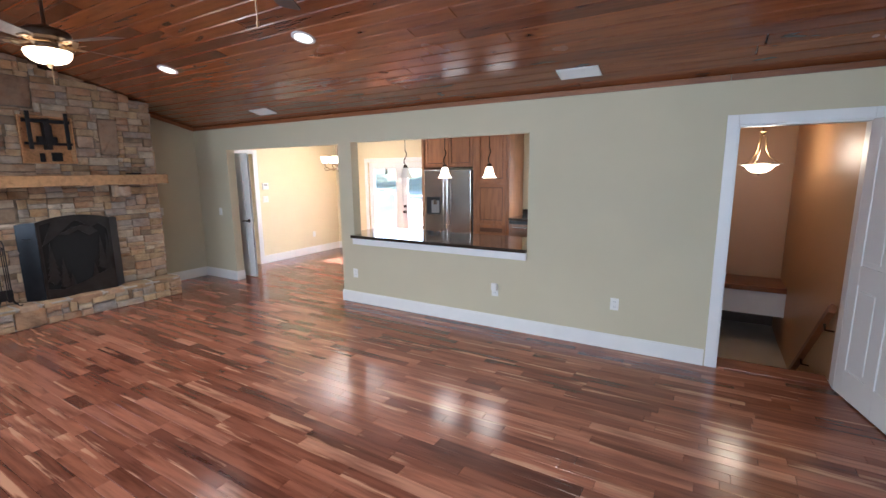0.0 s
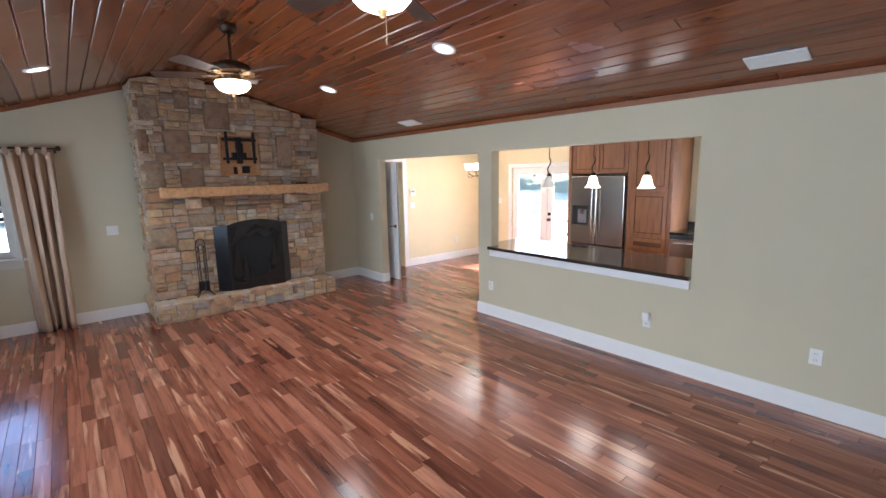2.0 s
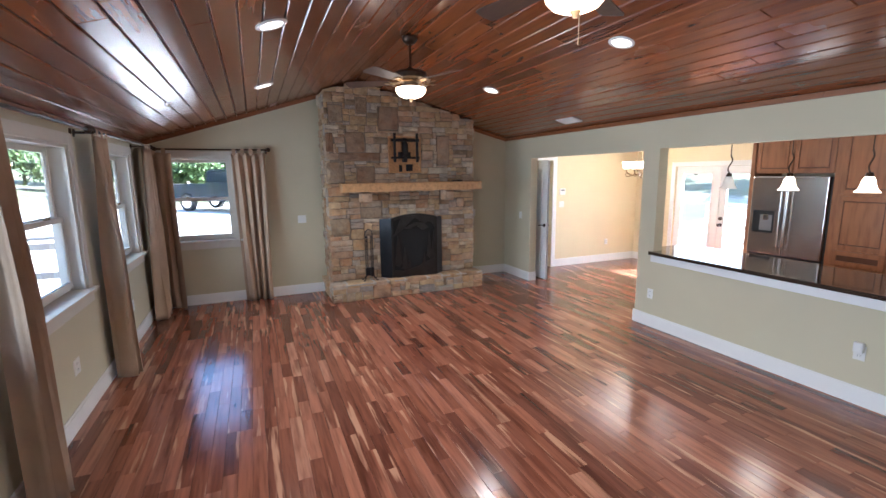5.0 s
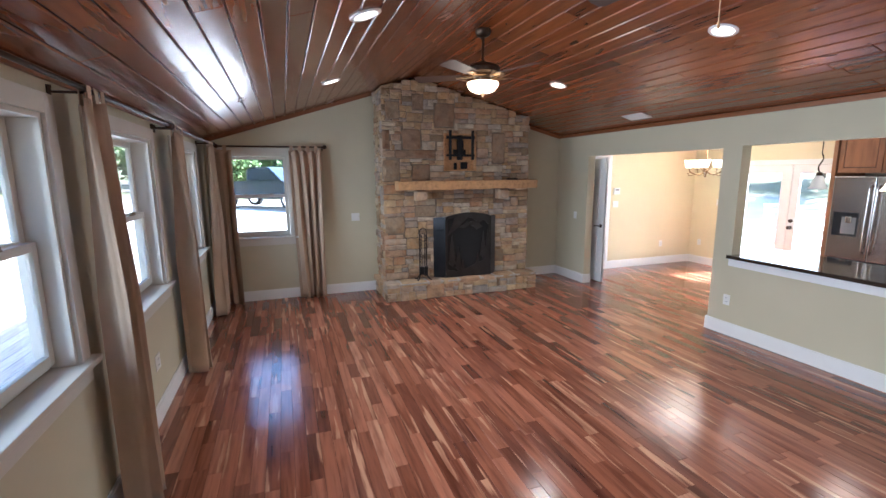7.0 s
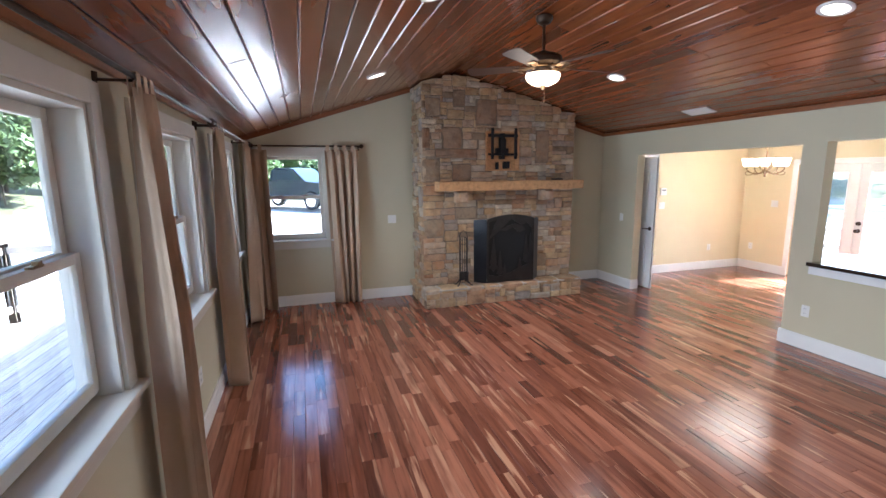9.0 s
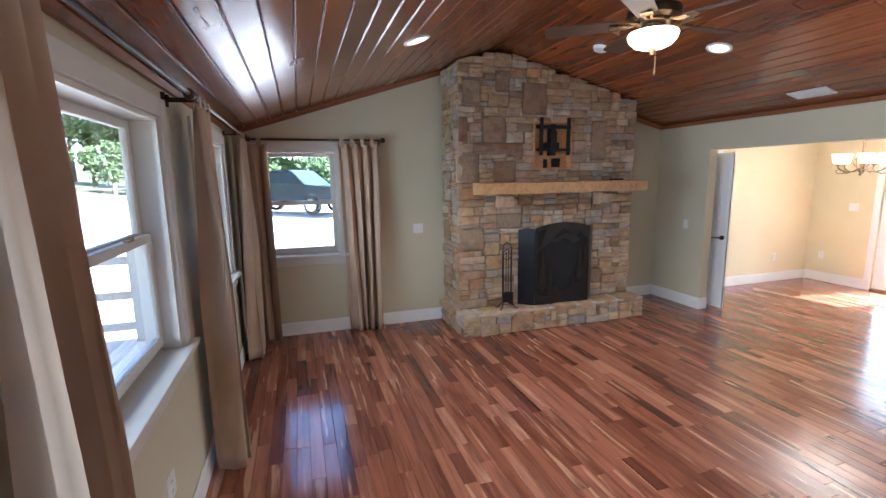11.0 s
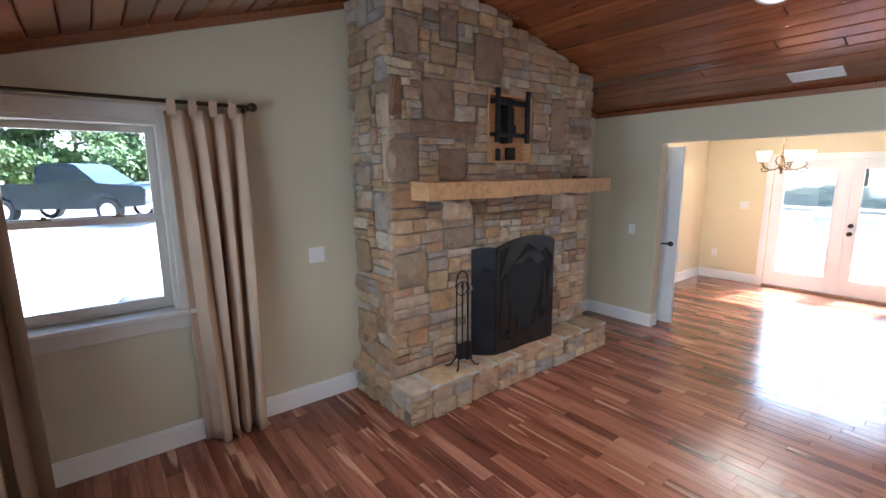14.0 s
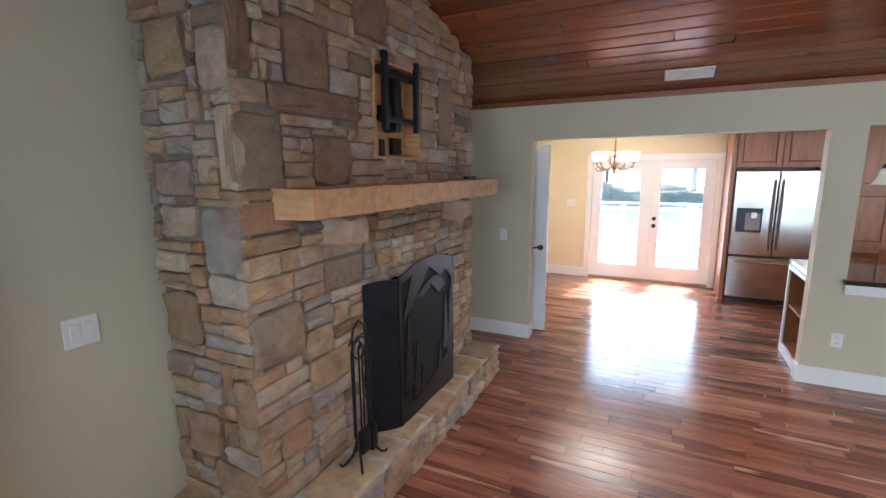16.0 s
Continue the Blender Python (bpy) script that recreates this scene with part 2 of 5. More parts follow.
GROUND = ground_material()
LEAF = leaf_material("leaves", (0.04, 0.085, 0.02), (0.12, 0.17, 0.05))
BARK = plain("bark", (0.12, 0.09, 0.065), 0.9, vary=0.4, scale=9, bumps=0.8, detail=30)
CARPAINT = plain("dark_blue_car_paint", (0.03, 0.035, 0.045), 0.25, 0.3, vary=0.05, coat=1.0)
CHROME = plain("chrome", (0.6, 0.6, 0.6), 0.12, 1.0)
RUBBER = plain("tyre_rubber", (0.02, 0.02, 0.02), 0.8)
CARGLASS = plain("dark_car_glass", (0.02, 0.025, 0.03), 0.05)


# ---- mesh helpers ----
def box(bm, x0, x1, y0, y1, z0, z1, bevel=0.0):
    r = bmesh.ops.create_cube(bm, size=1.0)
    for v in r["verts"]:
        v.co = Vector(((x0 + x1) / 2 + v.co.x * (x1 - x0), (y0 + y1) / 2 + v.co.y * (y1 - y0), (z0 + z1) / 2 + v.co.z * (z1 - z0)))
    if bevel:
        es = list({e for v in r["verts"] for e in v.link_edges})
        bmesh.ops.bevel(bm, geom=es, offset=bevel, segments=2, affect="EDGES", profile=0.6)


def lathe(bm, profile, x=0, y=0, z=0, n=24):
    rings = []
    for r, h in profile:
        rings.append([bm.verts.new((x + r * math.cos(2 * math.pi * i / n), y + r * math.sin(2 * math.pi * i / n), z + h)) for i in range(n)])
    for a, b in zip(rings, rings[1:]):
        for i in range(n):
            bm.faces.new((a[i], a[(i + 1) % n], b[(i + 1) % n], b[i]))
    for ring in (rings[0], rings[-1]):
        if (ring[0].co - ring[n // 2].co).length > 0.002:
            bm.faces.new(ring)


def tube(bm, pts, r, n=8):
    pts = [Vector(p) for p in pts]
    rings, side = [], None
    for i, p in enumerate(pts):
        d = (pts[min(i + 1, len(pts) - 1)] - pts[max(i - 1, 0)]).normalized()
        if side is None:
            side = d.orthogonal().normalized()
        side = (side - d * side.dot(d)).normalized()
        up = d.cross(side)
        rings.append([bm.verts.new(p + r * (math.cos(2 * math.pi * k / n) * side + math.sin(2 * math.pi * k / n) * up)) for k in range(n)])
    for a, b in zip(rings, rings[1:]):
        for k in range(n):
            bm.faces.new((a[k], a[(k + 1) % n], b[(k + 1) % n], b[k]))
    bm.faces.new(rings[0])
    bm.faces.new(rings[-1])


def made(name, bm, mat, parent=None, smooth=False):
    bmesh.ops.recalc_face_normals(bm, faces=bm.faces)
    me = bpy.data.meshes.new(name)
    bm.to_mesh(me)
    bm.free()
    me.materials.append(mat)
    if smooth:
        me.shade_smooth()
        me.set_sharp_from_angle(angle=radians(40))
    o = new(name, me)
    if parent is not None:
        o.parent = parent
    return o


def boxes(name, mat, items, parent=None, bevel=0.0):
    bm = bmesh.new()
    for it in items:
        box(bm, *it, bevel=bevel)
    return made(name, bm, mat, parent)


def base(name, label, category, group="", at=(0, 0, 0)):
    e = new(name)
    e.empty_display_size = 0.1
    e.location = at
    return tagged(e, label, category, group)


def structure(ob, label="", category=""):
    return tagged(ob, label, category, kind="structure")


def wall_x(name, y0, y1, x0, x1, z0, z1, holes, mat):
    """A wall along x with holes (xa, xb, za, zb), in order."""
    items, x = [], x0
    for xa, xb, za, zb in sorted(holes):
        items.append((x, xa, y0, y1, z0, z1))
        if za > z0:
            items.append((xa, xb, y0, y1, z0, za))
        if zb < z1:
            items.append((xa, xb, y0, y1, zb, z1))
        x = xb
    items.append((x, x1, y0, y1, z0, z1))
    return boxes(name, mat, items)


def wall_y(name, x0, x1, y0, y1, z0, z1, holes, mat):
    items, y = [], y0
    for ya, yb, za, zb in sorted(holes):
        items.append((x0, x1, y, ya, z0, z1))
        if za > z0:
            items.append((x0, x1, ya, yb, z0, za))
        if zb < z1:
            items.append((x0, x1, ya, yb, zb, z1))
        y = yb
    items.append((x0, x1, y, y1, z0, z1))
    return boxes(name, mat, items)


# ---- structure ----
W, E, S, N, NB = -6.70, 3.2, -0.82, 4.68, 4.81
RIDGE_Y, RIDGE_Z, EAVE, EAVE_S = 1.93, 3.115, 2.40, 2.255
SLOPE, SLOPE_S = (RIDGE_Z - EAVE) / (N - RIDGE_Y), (RIDGE_Z - EAVE_S) / (RIDGE_Y - S)


def ceiling_z(y):
    """Height of the ceiling's face at y."""
    return EAVE_S + (y - S) * SLOPE_S if y < RIDGE_Y else EAVE + (N - y) * SLOPE



FAR, LEFT, KR, SFAR = 7.78, -6.65, 0.42, 8.30
OP_L, OP_R, OP_T = -5.89, -3.60, 2.035
PT_L, PT_R, PT_B, PT_T = -3.38, -1.06, 0.85, 2.05
DJ_L, DJ_R, DJ_T = 0.65, 1.44, 2.015
SW = [(-2.41, -1.26), (-4.06, -2.91), (-5.95, -4.80), (-0.90, 0.25), (0.73, 1.88)]   # south windows, clear openings; the last two are unseen, added for daylight
# y range of an unseen east opening, added to brighten the room
PD = (1.7, 2.6)
WIN_B, WIN_T = 0.91, 2.06
WW = (-0.60, 0.225)                                      # west window

structure(wall_x("wall_north", N, NB, W - 0.2, E, 0, EAVE + 0.05, [(OP_L, OP_R, 0, OP_T), (PT_L, PT_R, PT_B, PT_T), (DJ_L, DJ_R, 0, DJ_T)], WALL), "olive beige painted wall with wide cased openings", "wall")
structure(wall_x("wall_south", S - 0.16, S, W - 0.2, E, -0.4, EAVE_S + 0.03, [(a, b, WIN_B, WIN_T) for a, b in SW], WALL), "olive beige painted wall with three windows and two added unseen ones", "wall")
ww = wall_y("wall_west", W - 0.16, W, S - 0.16, NB, -0.4, EAVE_S, [(WW[0], WW[1], WIN_B, WIN_T)], WALL)
structure(ww, "olive beige painted gable wall", "wall")


def gable(name, x0, x1, mat):
    bm = bmesh.new()
    out = [(S - 0.16, EAVE_S), (NB, EAVE_S), (NB, EAVE + 0.02), (RIDGE_Y, RIDGE_Z + 0.04), (S - 0.16, EAVE_S + 0.02)]
    a = [bm.verts.new((x0, y, z)) for y, z in out]
    b = [bm.verts.new((x1, y, z)) for y, z in out]
    bm.faces.new(a), bm.faces.new(b)
    for i in range(5):
        j = (i + 1) % 5
        bm.faces.new((a[i], a[j], b[j], b[i]))
    return made(name, bm, mat)


structure(gable("wall_west_gable", W - 0.16, W, WALL), "olive beige painted gable above the wall", "wall")
structure(gable("wall_east_gable", E, E + 0.16, WALL), "olive beige painted gable above the wall", "wall")
structure(wall_y("wall_east", E, E + 0.16, S - 0.16, NB, -0.4, EAVE_S, [(PD[0], PD[1], 0.03, 2.06)], WALL), "olive beige painted end wall", "wall")

# dining room and kitchen shell
FD = (-5.73, -4.03, 1.88)
KW = (-2.00, -1.10, 1.02, 2.05)
structure(wall_x("wall_dining_far", FAR, FAR + 0.16, LEFT - 0.14, KR + 0.12, 0, 2.45, [(FD[0], FD[1], 0, FD[2]), KW], WALL_WARM), "cream painted wall round a glazed double door", "wall")
structure(wall_y("wall_dining_left", LEFT - 0.14, LEFT, NB, FAR, 0, 2.45, [(4.90, 5.68, 0, 2.02)], WALL_WARM), "cream painted dining room wall", "wall")
structure(wall_y("wall_kitchen_right", KR, KR + 0.10, NB, SFAR + 0.4, -2.6, 2.45, [], WALL_STAIR), "tan painted wall beside the stairs", "wall")
structure(boxes("ceiling_dining", plain("ceiling_white", (0.78, 0.75, 0.68), 0.8), [(LEFT - 0.14, KR + 0.1, NB, FAR + 0.16, 2.42, 2.5)]), "white painted flat ceiling", "ceiling")
structure(boxes("wall_hall", WALL_WARM, [(LEFT - 1.2, LEFT - 1.1, 4.7, 6.0, 0, 2.45), (LEFT - 1.2, LEFT - 0.14, 5.9, 6.0, 0, 2.45), (LEFT - 1.2, LEFT - 0.14, NB - 0.1, NB - 0.02, 0, 2.45), (LEFT - 1.2, LEFT - 0.14, NB, 5.9, 2.3, 2.4)]), "cream wall of the dim hall", "wall")
# stairwell
SX0, SX1, SFAR = KR + 0.10, 1.48, 8.30
structure(boxes("wall_stair_right", WALL_STAIR, [(SX1, SX1 + 0.1, NB, SFAR + 0.4, -2.6, 2.9)]), "warm tan stairwell wall", "wall")
structure(boxes("wall_stair_far", WALL_STAIR, [(SX0, SX1, SFAR, SFAR + 0.4, -0.25, 2.9)]), "warm tan stairwell end wall", "wall")
structure(boxes("ceiling_stair", TRIM, [(SX0, SX1 + 0.1, NB, SFAR + 0.1, 2.45, 2.55)]), "white stairwell ceiling", "ceiling")
structure(boxes("stair_bulkhead", TRIM, [(SX0, SX1, SFAR - 0.66, SFAR, -0.30, 0.026)], bevel=0.006), "white painted bulkhead over the lower flight", "bulkhead")
structure(boxes("bulkhead_cap", CEIL_TRIM, [(SX0, SX1, SFAR - 0.69, SFAR, 0.03, 0.10)], bevel=0.006), "stained wooden ledge cap", "ledge")
structure(boxes("wall_stair_lower", plain("dark_brown_lower_wall", (0.13, 0.085, 0.06), 0.6), [(SX0, SX1, SFAR + 0.3, SFAR + 0.4, -2.6, -0.25)]), "dark brown wall of the lower stairs", "wall")
stair = structure(new("stairs"), "stained wooden stairs going down", "stairs")
for i in range(12):
    boxes("tread", FLOOR, [(SX0, SX1, NB + 0.12 + 0.25 * i, NB + 0.40 + 0.25 * i, -0.18 * (i + 1) - 0.04, -0.18 * (i + 1))], stair, 0.008)
    boxes("riser", TRIM, [(SX0, SX1, NB + 0.13 + 0.25 * i, NB + 0.15 + 0.25 * i, -0.18 * (i + 1) + 0.001, -0.18 * i - 0.042)], stair)
structure(boxes("stair_floor", FLOOR_GAP, [(SX0, SX1, NB, SFAR + 0.4, -2.7, -2.6)]), "dark lower floor", "floor")

structure(boxes("stair_nosing", FLOOR, [(DJ_L + 0.013, DJ_R - 0.013, N + 0.02, NB + 0.13, -0.03, 0.003)], bevel=0.004), "stained wooden stair nosing", "stairs")
# subfloor
structure(boxes("subfloor", FLOOR_GAP, [(W - 0.2, E, S - 0.16, NB - 0.06, -0.15, -0.022), (LEFT - 1.2, KR, NB - 0.06, FAR + 0.1, -0.15, -0.022)]), "dark gap under the boards", "floor")

# ceiling boards, in one mesh for each slope
def ceiling_slope(name, y_eave, sign):
    rnd = random.Random(5 + sign)
    bm = bmesh.new()
    run, eave = abs(RIDGE_Y - y_eave), ceiling_z(y_eave)
    wid, k = 0.137, 0
    length = math.hypot(run, RIDGE_Z - eave)
    n = int(length / wid) + 1
    for k in range(n):
        a, b = k * wid + 0.0025, min((k + 1) * wid - 0.0025, length)
        x = W - rnd.random() * 2
        while x < E:
            x2 = x + rnd.choice((2.4, 3.0, 3.6, 4.2))
            xa, xb = max(x, W) + 0.002, min(x2, E) - 0.002
            x = x2
            if xb - xa < 0.02:
                continue
            c, s = run / length, (RIDGE_Z - eave) / length
            low, cham, top = [], 0.007, []
            for aa, bb, h in ((a, b, 0.008), (a + cham, b - cham, 0.0), (a, b, 0.02)):
                low.append([bm.verts.new((px, y_eave + sign * (q * c - h * s), eave + q * s + h * c)) for px, q in
                            ((xa + (cham * 0.4 if h == 0 else 0), aa), (xb - (cham * 0.4 if h == 0 else 0), aa), (xb - (cham * 0.4 if h == 0 else 0), bb), (xa + (cham * 0.4 if h == 0 else 0), bb))])
            m, f, t = low
            bm.faces.new(f), bm.faces.new(t)
            for i in range(4):
                j = (i + 1) % 4
                bm.faces.new((f[i], f[j], m[j], m[i])), bm.faces.new((m[i], m[j], t[j], t[i]))
    return structure(made(name, bm, CEIL), "glossy red-brown stained pine plank ceiling", "ceiling")


ceiling_slope("ceiling_north", N, -1)
ceiling_slope("ceiling_south", S, 1)


def roof(name, y0, sign, eaves=0.45):
    bm = bmesh.new()
    edge = ceiling_z(y0) - eaves * (SLOPE_S if sign > 0 else SLOPE)
    ye, yr = y0 - sign * eaves, RIDGE_Y
    pts = []
    for x in (W - 0.7, E + 0.5):
        for y, z in ((ye, edge + 0.06), (yr, RIDGE_Z + 0.06), (yr, RIDGE_Z + 0.2), (ye, edge + 0.2)):
            pts.append(bm.verts.new((x, y, z)))
    a, b = pts[:4], pts[4:]
    bm.faces.new(a), bm.faces.new(b)
    for i in range(4):
        bm.faces.new((a[i], a[(i + 1) % 4], b[(i + 1) % 4], b[i]))
    return structure(made(name, bm, TRIM), "pale roof deck and eaves", "roof")


roof("roof_south", S, 1)
roof("roof_slope_north", N, -1, 0.12)
structure(boxes("roof_north", TRIM, [(LEFT - 0.3, E + 0.5, RIDGE_Y + 0.1, FAR + 0.7, 3.2, 3.3)]), "pale roof over the rear rooms", "roof")

# trim: wood cornice, baseboards, casings
structure(boxes("cornice_north", CEIL_TRIM, [(x, min(x + 2.42, E), N - 0.022, N, EAVE - 0.045, EAVE + 0.0) for x in (W, W + 2.423, W + 4.846, W + 7.269)], bevel=0.004), "stained pine cornice strip", "trim")
structure(boxes("cornice_south", CEIL_TRIM, [(W, E, S, S + 0.022, EAVE_S - 0.045, EAVE_S)], bevel=0.004), "stained pine cornice strip", "trim")
for sgn, y0, nm in ((1, S, "cornice_gable_south"), (-1, N, "cornice_gable_north")):
    bm = bmesh.new()
    for y in (y0, RIDGE_Y):
        z = ceiling_z(y)
        for x in (W, W + 0.022):
            bm.verts.new((x, y, z - 0.05)), bm.verts.new((x, y, z + 0.002))
    v = list(bm.verts)
    for q in ((0, 1, 3, 2), (4, 5, 7, 6), (0, 1, 5, 4), (2, 3, 7, 6), (0, 2, 6, 4), (1, 3, 7, 5)):
        bm.faces.new([v[i] for i in q])
    structure(made(nm, bm, CEIL_TRIM), "stained pine cornice strip along the gable", "trim")

BB = 0.145


def baseboard(name, items):
    bm = bmesh.new()
    for x0, x1, y0, y1 in items:
        box(bm, x0, x1, y0, y1, 0.0, BB - 0.02, 0.0)
        cx, cy = min(0.005, (x1 - x0) / 4), min(0.005, (y1 - y0) / 4)
        box(bm, x0 + (cx if x1 - x0 < 0.05 else 0), x1 - (cx if x1 - x0 < 0.05 else 0), y0 + (cy if y1 - y0 < 0.05 else 0), y1 - (cy if y1 - y0 < 0.05 else 0), BB - 0.02, BB)
    return structure(made(name, bm, TRIM), "white painted baseboard", "baseboard")


T = 0.016
baseboard("baseboard_north", [(W, OP_L + T, N - T, N), (OP_R - T, DJ_L - 0.09, N - T, N), (DJ_R + 0.09, E, N - T, N), (OP_L, OP_L + T, N, NB), (OP_R - T, OP_R, N, NB)])
baseboard("baseboard_south", [(W, E, S, S + T)])
baseboard("baseboard_west", [(W, W + T, S + T, 1.50), (W, W + T, 3.72, N - T)])
baseboard("baseboard_dining", [(LEFT, LEFT + T, 5.77, FAR - T), (LEFT, FD[0] - 0.08, FAR - T, FAR)])


def casing(name, x0, x1, zt, y, out, w=0.09, sill=False):
    """White casing round a doorway in a wall along x; out: the way it stands proud."""
    a, b = sorted((y, y + out * 0.02))
    return structure(boxes(name, TRIM, [(x0 - w, x0, a, b, 0, zt + w), (x1, x1 + w, a, b, 0, zt + w), (x0, x1, a, b, zt, zt + w)], bevel=0.005), "white painted door casing", "trim")


casing("casing_stair", DJ_L, DJ_R, DJ_T, N, -1, 0.08)
structure(boxes("jamb_stair", TRIM, [(DJ_L - 0.01, DJ_L + 0.012, N - 0.003, NB + 0.003, 0, DJ_T), (DJ_R - 0.012, DJ_R + 0.01, N - 0.003, NB + 0.003, 0, DJ_T), (DJ_L, DJ_R, N - 0.003, NB + 0.003, DJ_T - 0.012, DJ_T + 0.01)]), "white door jamb", "trim")
casing("casing_french", FD[0], FD[1], FD[2], FAR, -1, 0.08)
structure(boxes("casing_hall", TRIM, [(LEFT, LEFT + 0.02, 5.68, 5.77, 0, 2.10), (LEFT, LEFT + 0.02, 4.82, 4.90, 0, 2.10), (LEFT, LEFT + 0.02, 4.90, 5.68, 2.02, 2.10)], bevel=0.005), "white painted door casing", "trim")

# ---- windows ----
def window(name, along, a, b, face, out):
    """A double-hung window in a wall along x (along='x') or y, clear opening a to b; face: the room side of the wall, out: the way outdoors."""
    top = structure(new(name), "cream double-hung window with white casing", "window")

    def bx(items, nm, mat, bevel=0.004):
        real = []
        for u0, u1, v0, v1, z0, z1 in items:
            p, q = sorted((face + out * v0, face + out * v1))
            real.append((u0, u1, p, q, z0, z1) if along == "x" else (p, q, u0, u1, z0, z1))
        return boxes(nm, mat, real, top, bevel)

    c, z0, z1 = 0.09, WIN_B, WIN_T
    bx([(a - c, a, -0.02, 0, z0, z1 + c), (b, b + c, -0.02, 0, z0, z1 + c), (a, b, -0.02, 0, z1, z1 + c)], "casing", TRIM_CREAM)
    bx([(a - c - 0.03, b + c + 0.03, -0.06, 0.10, z0 - 0.025, z0 + 0.004)], "stool", TRIM_CREAM, 0.006)
    bx([(a - c, b + c, -0.02, 0, z0 - 0.115, z0 - 0.027)], "apron", TRIM_CREAM)
    bx([(a, a + 0.022, 0, 0.158, z0 + 0.005, z1), (b - 0.022, b, 0, 0.158, z0 + 0.005, z1), (a + 0.022, b - 0.022, 0, 0.158, z1 - 0.022, z1), (a + 0.022, b - 0.022, 0.1, 0.158, z0 + 0.005, z0 + 0.03)], "jamb", TRIM_CREAM, 0.002)
    mid = (z0 + z1) / 2
    for nm, d, lo, hi in (("lower_sash", 0.075, z0 + 0.03, mid + 0.022), ("upper_sash", 0.112, mid - 0.02, z1 - 0.024)):
        p, q, r = a + 0.024, b - 0.024, 0.045
        bx([(p, p + r, d, d + 0.034, lo, hi), (q - r, q, d, d + 0.034, lo, hi), (p + r, q - r, d, d + 0.034, lo, lo + r + 0.005), (p + r, q - r, d, d + 0.034, hi - 0.04, hi)], nm, TRIM_CREAM, 0.003)
        g = bx([(p + r - 0.004, q - r + 0.004, d + 0.014, d + 0.019, lo + r, hi - 0.036)], "pane", GLASS, 0.0)
        g.visible_shadow = False
    for u in ((a * 0.7 + b * 0.3), (a * 0.3 + b * 0.7)):
        bx([(u - 0.03, u + 0.03, 0.055, 0.08, mid + 0.022, mid + 0.032), (u - 0.012, u + 0.012, 0.05, 0.07, mid + 0.03, mid + 0.045)], "sash_lock", BRASS, 0.002)
    return top


for i, (a, b) in enumerate(SW):
    window("window_%d" % (i + 1), "x", a, b, S, -1)
window("window_6", "y", WW[0], WW[1], W, -1)
# fill lamps in the south windows and glazed door, brightening the rooms
for a, b in SW:
    window_fill((a + b) / 2, S - 0.05, (WIN_B + WIN_T) / 2, b - a - 0.1, WIN_T - WIN_B - 0.1, 1.9, (0, 1, 0))
window_fill((FD[0] + FD[1]) / 2, FAR + 0.005, 1.05, 1.5, 1.6, 3.2, (0, -1, 0))


# kitchen window
kw = structure(new("window_7"), "white kitchen window above the sink", "window")
boxes("casing", TRIM, [(KW[0] - 0.08, KW[0], FAR - 0.02, FAR, KW[2] - 0.08, KW[3] + 0.08), (KW[1], KW[1] + 0.08, FAR - 0.02, FAR, KW[2] - 0.08, KW[3] + 0.08),
                       (KW[0], KW[1], FAR - 0.02, FAR, KW[3], KW[3] + 0.08), (KW[0], KW[1], FAR - 0.03, FAR, KW[2] - 0.08, KW[2])], kw, 0.004)
boxes("sash", TRIM, [(KW[0], KW[0] + 0.05, FAR + 0.05, FAR + 0.09, KW[2], KW[3]), (KW[1] - 0.05, KW[1], FAR + 0.05, FAR + 0.09, KW[2], KW[3]), (KW[0] + 0.05, KW[1] - 0.05, FAR + 0.05, FAR + 0.09, KW[2], KW[2] + 0.05), (KW[0] + 0.05, KW[1] - 0.05, FAR + 0.05, FAR + 0.09, KW[3] - 0.05, KW[3])], kw, 0.003)
boxes("pane", GLASS, [(KW[0] + 0.046, KW[1] - 0.046, FAR + 0.068, FAR + 0.073, KW[2] + 0.046, KW[3] - 0.046)], kw).visible_shadow = False

# ---- glazed double door ----
fdoor = structure(new("door_1"), "white double door with full glass panes", "door")
mid = (FD[0] + FD[1]) / 2
boxes("sill", BRASS, [(FD[0], FD[1], FAR - 0.01, FAR + 0.15, 0.001, 0.025)], fdoor, 0.004)
for a, b in ((FD[0] + 0.004, mid - 0.002), (mid + 0.002, FD[1] - 0.004)):
    leaf = boxes("leaf", TRIM, [(a, a + 0.13, FAR + 0.03, FAR + 0.075, 0.03, FD[2] - 0.004), (b - 0.13, b, FAR + 0.03, FAR + 0.075, 0.03, FD[2] - 0.004),
                                (a + 0.13, b - 0.13, FAR + 0.03, FAR + 0.075, 0.03, 0.25), (a + 0.13, b - 0.13, FAR + 0.03, FAR + 0.075, FD[2] - 0.135, FD[2] - 0.004),
                                (a + 0.115, a + 0.14, FAR + 0.022, FAR + 0.03, 0.235, FD[2] - 0.12), (b - 0.14, b - 0.115, FAR + 0.022, FAR + 0.03, 0.235, FD[2] - 0.12)], fdoor, 0.004)
    boxes("pane", GLASS, [(a + 0.126, b - 0.126, FAR + 0.05, FAR + 0.056, 0.246, FD[2] - 0.13)], fdoor).visible_shadow = False
boxes("astragal", TRIM, [(mid - 0.022, mid + 0.022, FAR + 0.012, FAR + 0.029, 0.03, FD[2] - 0.01)], fdoor, 0.004)
bm = bmesh.new()
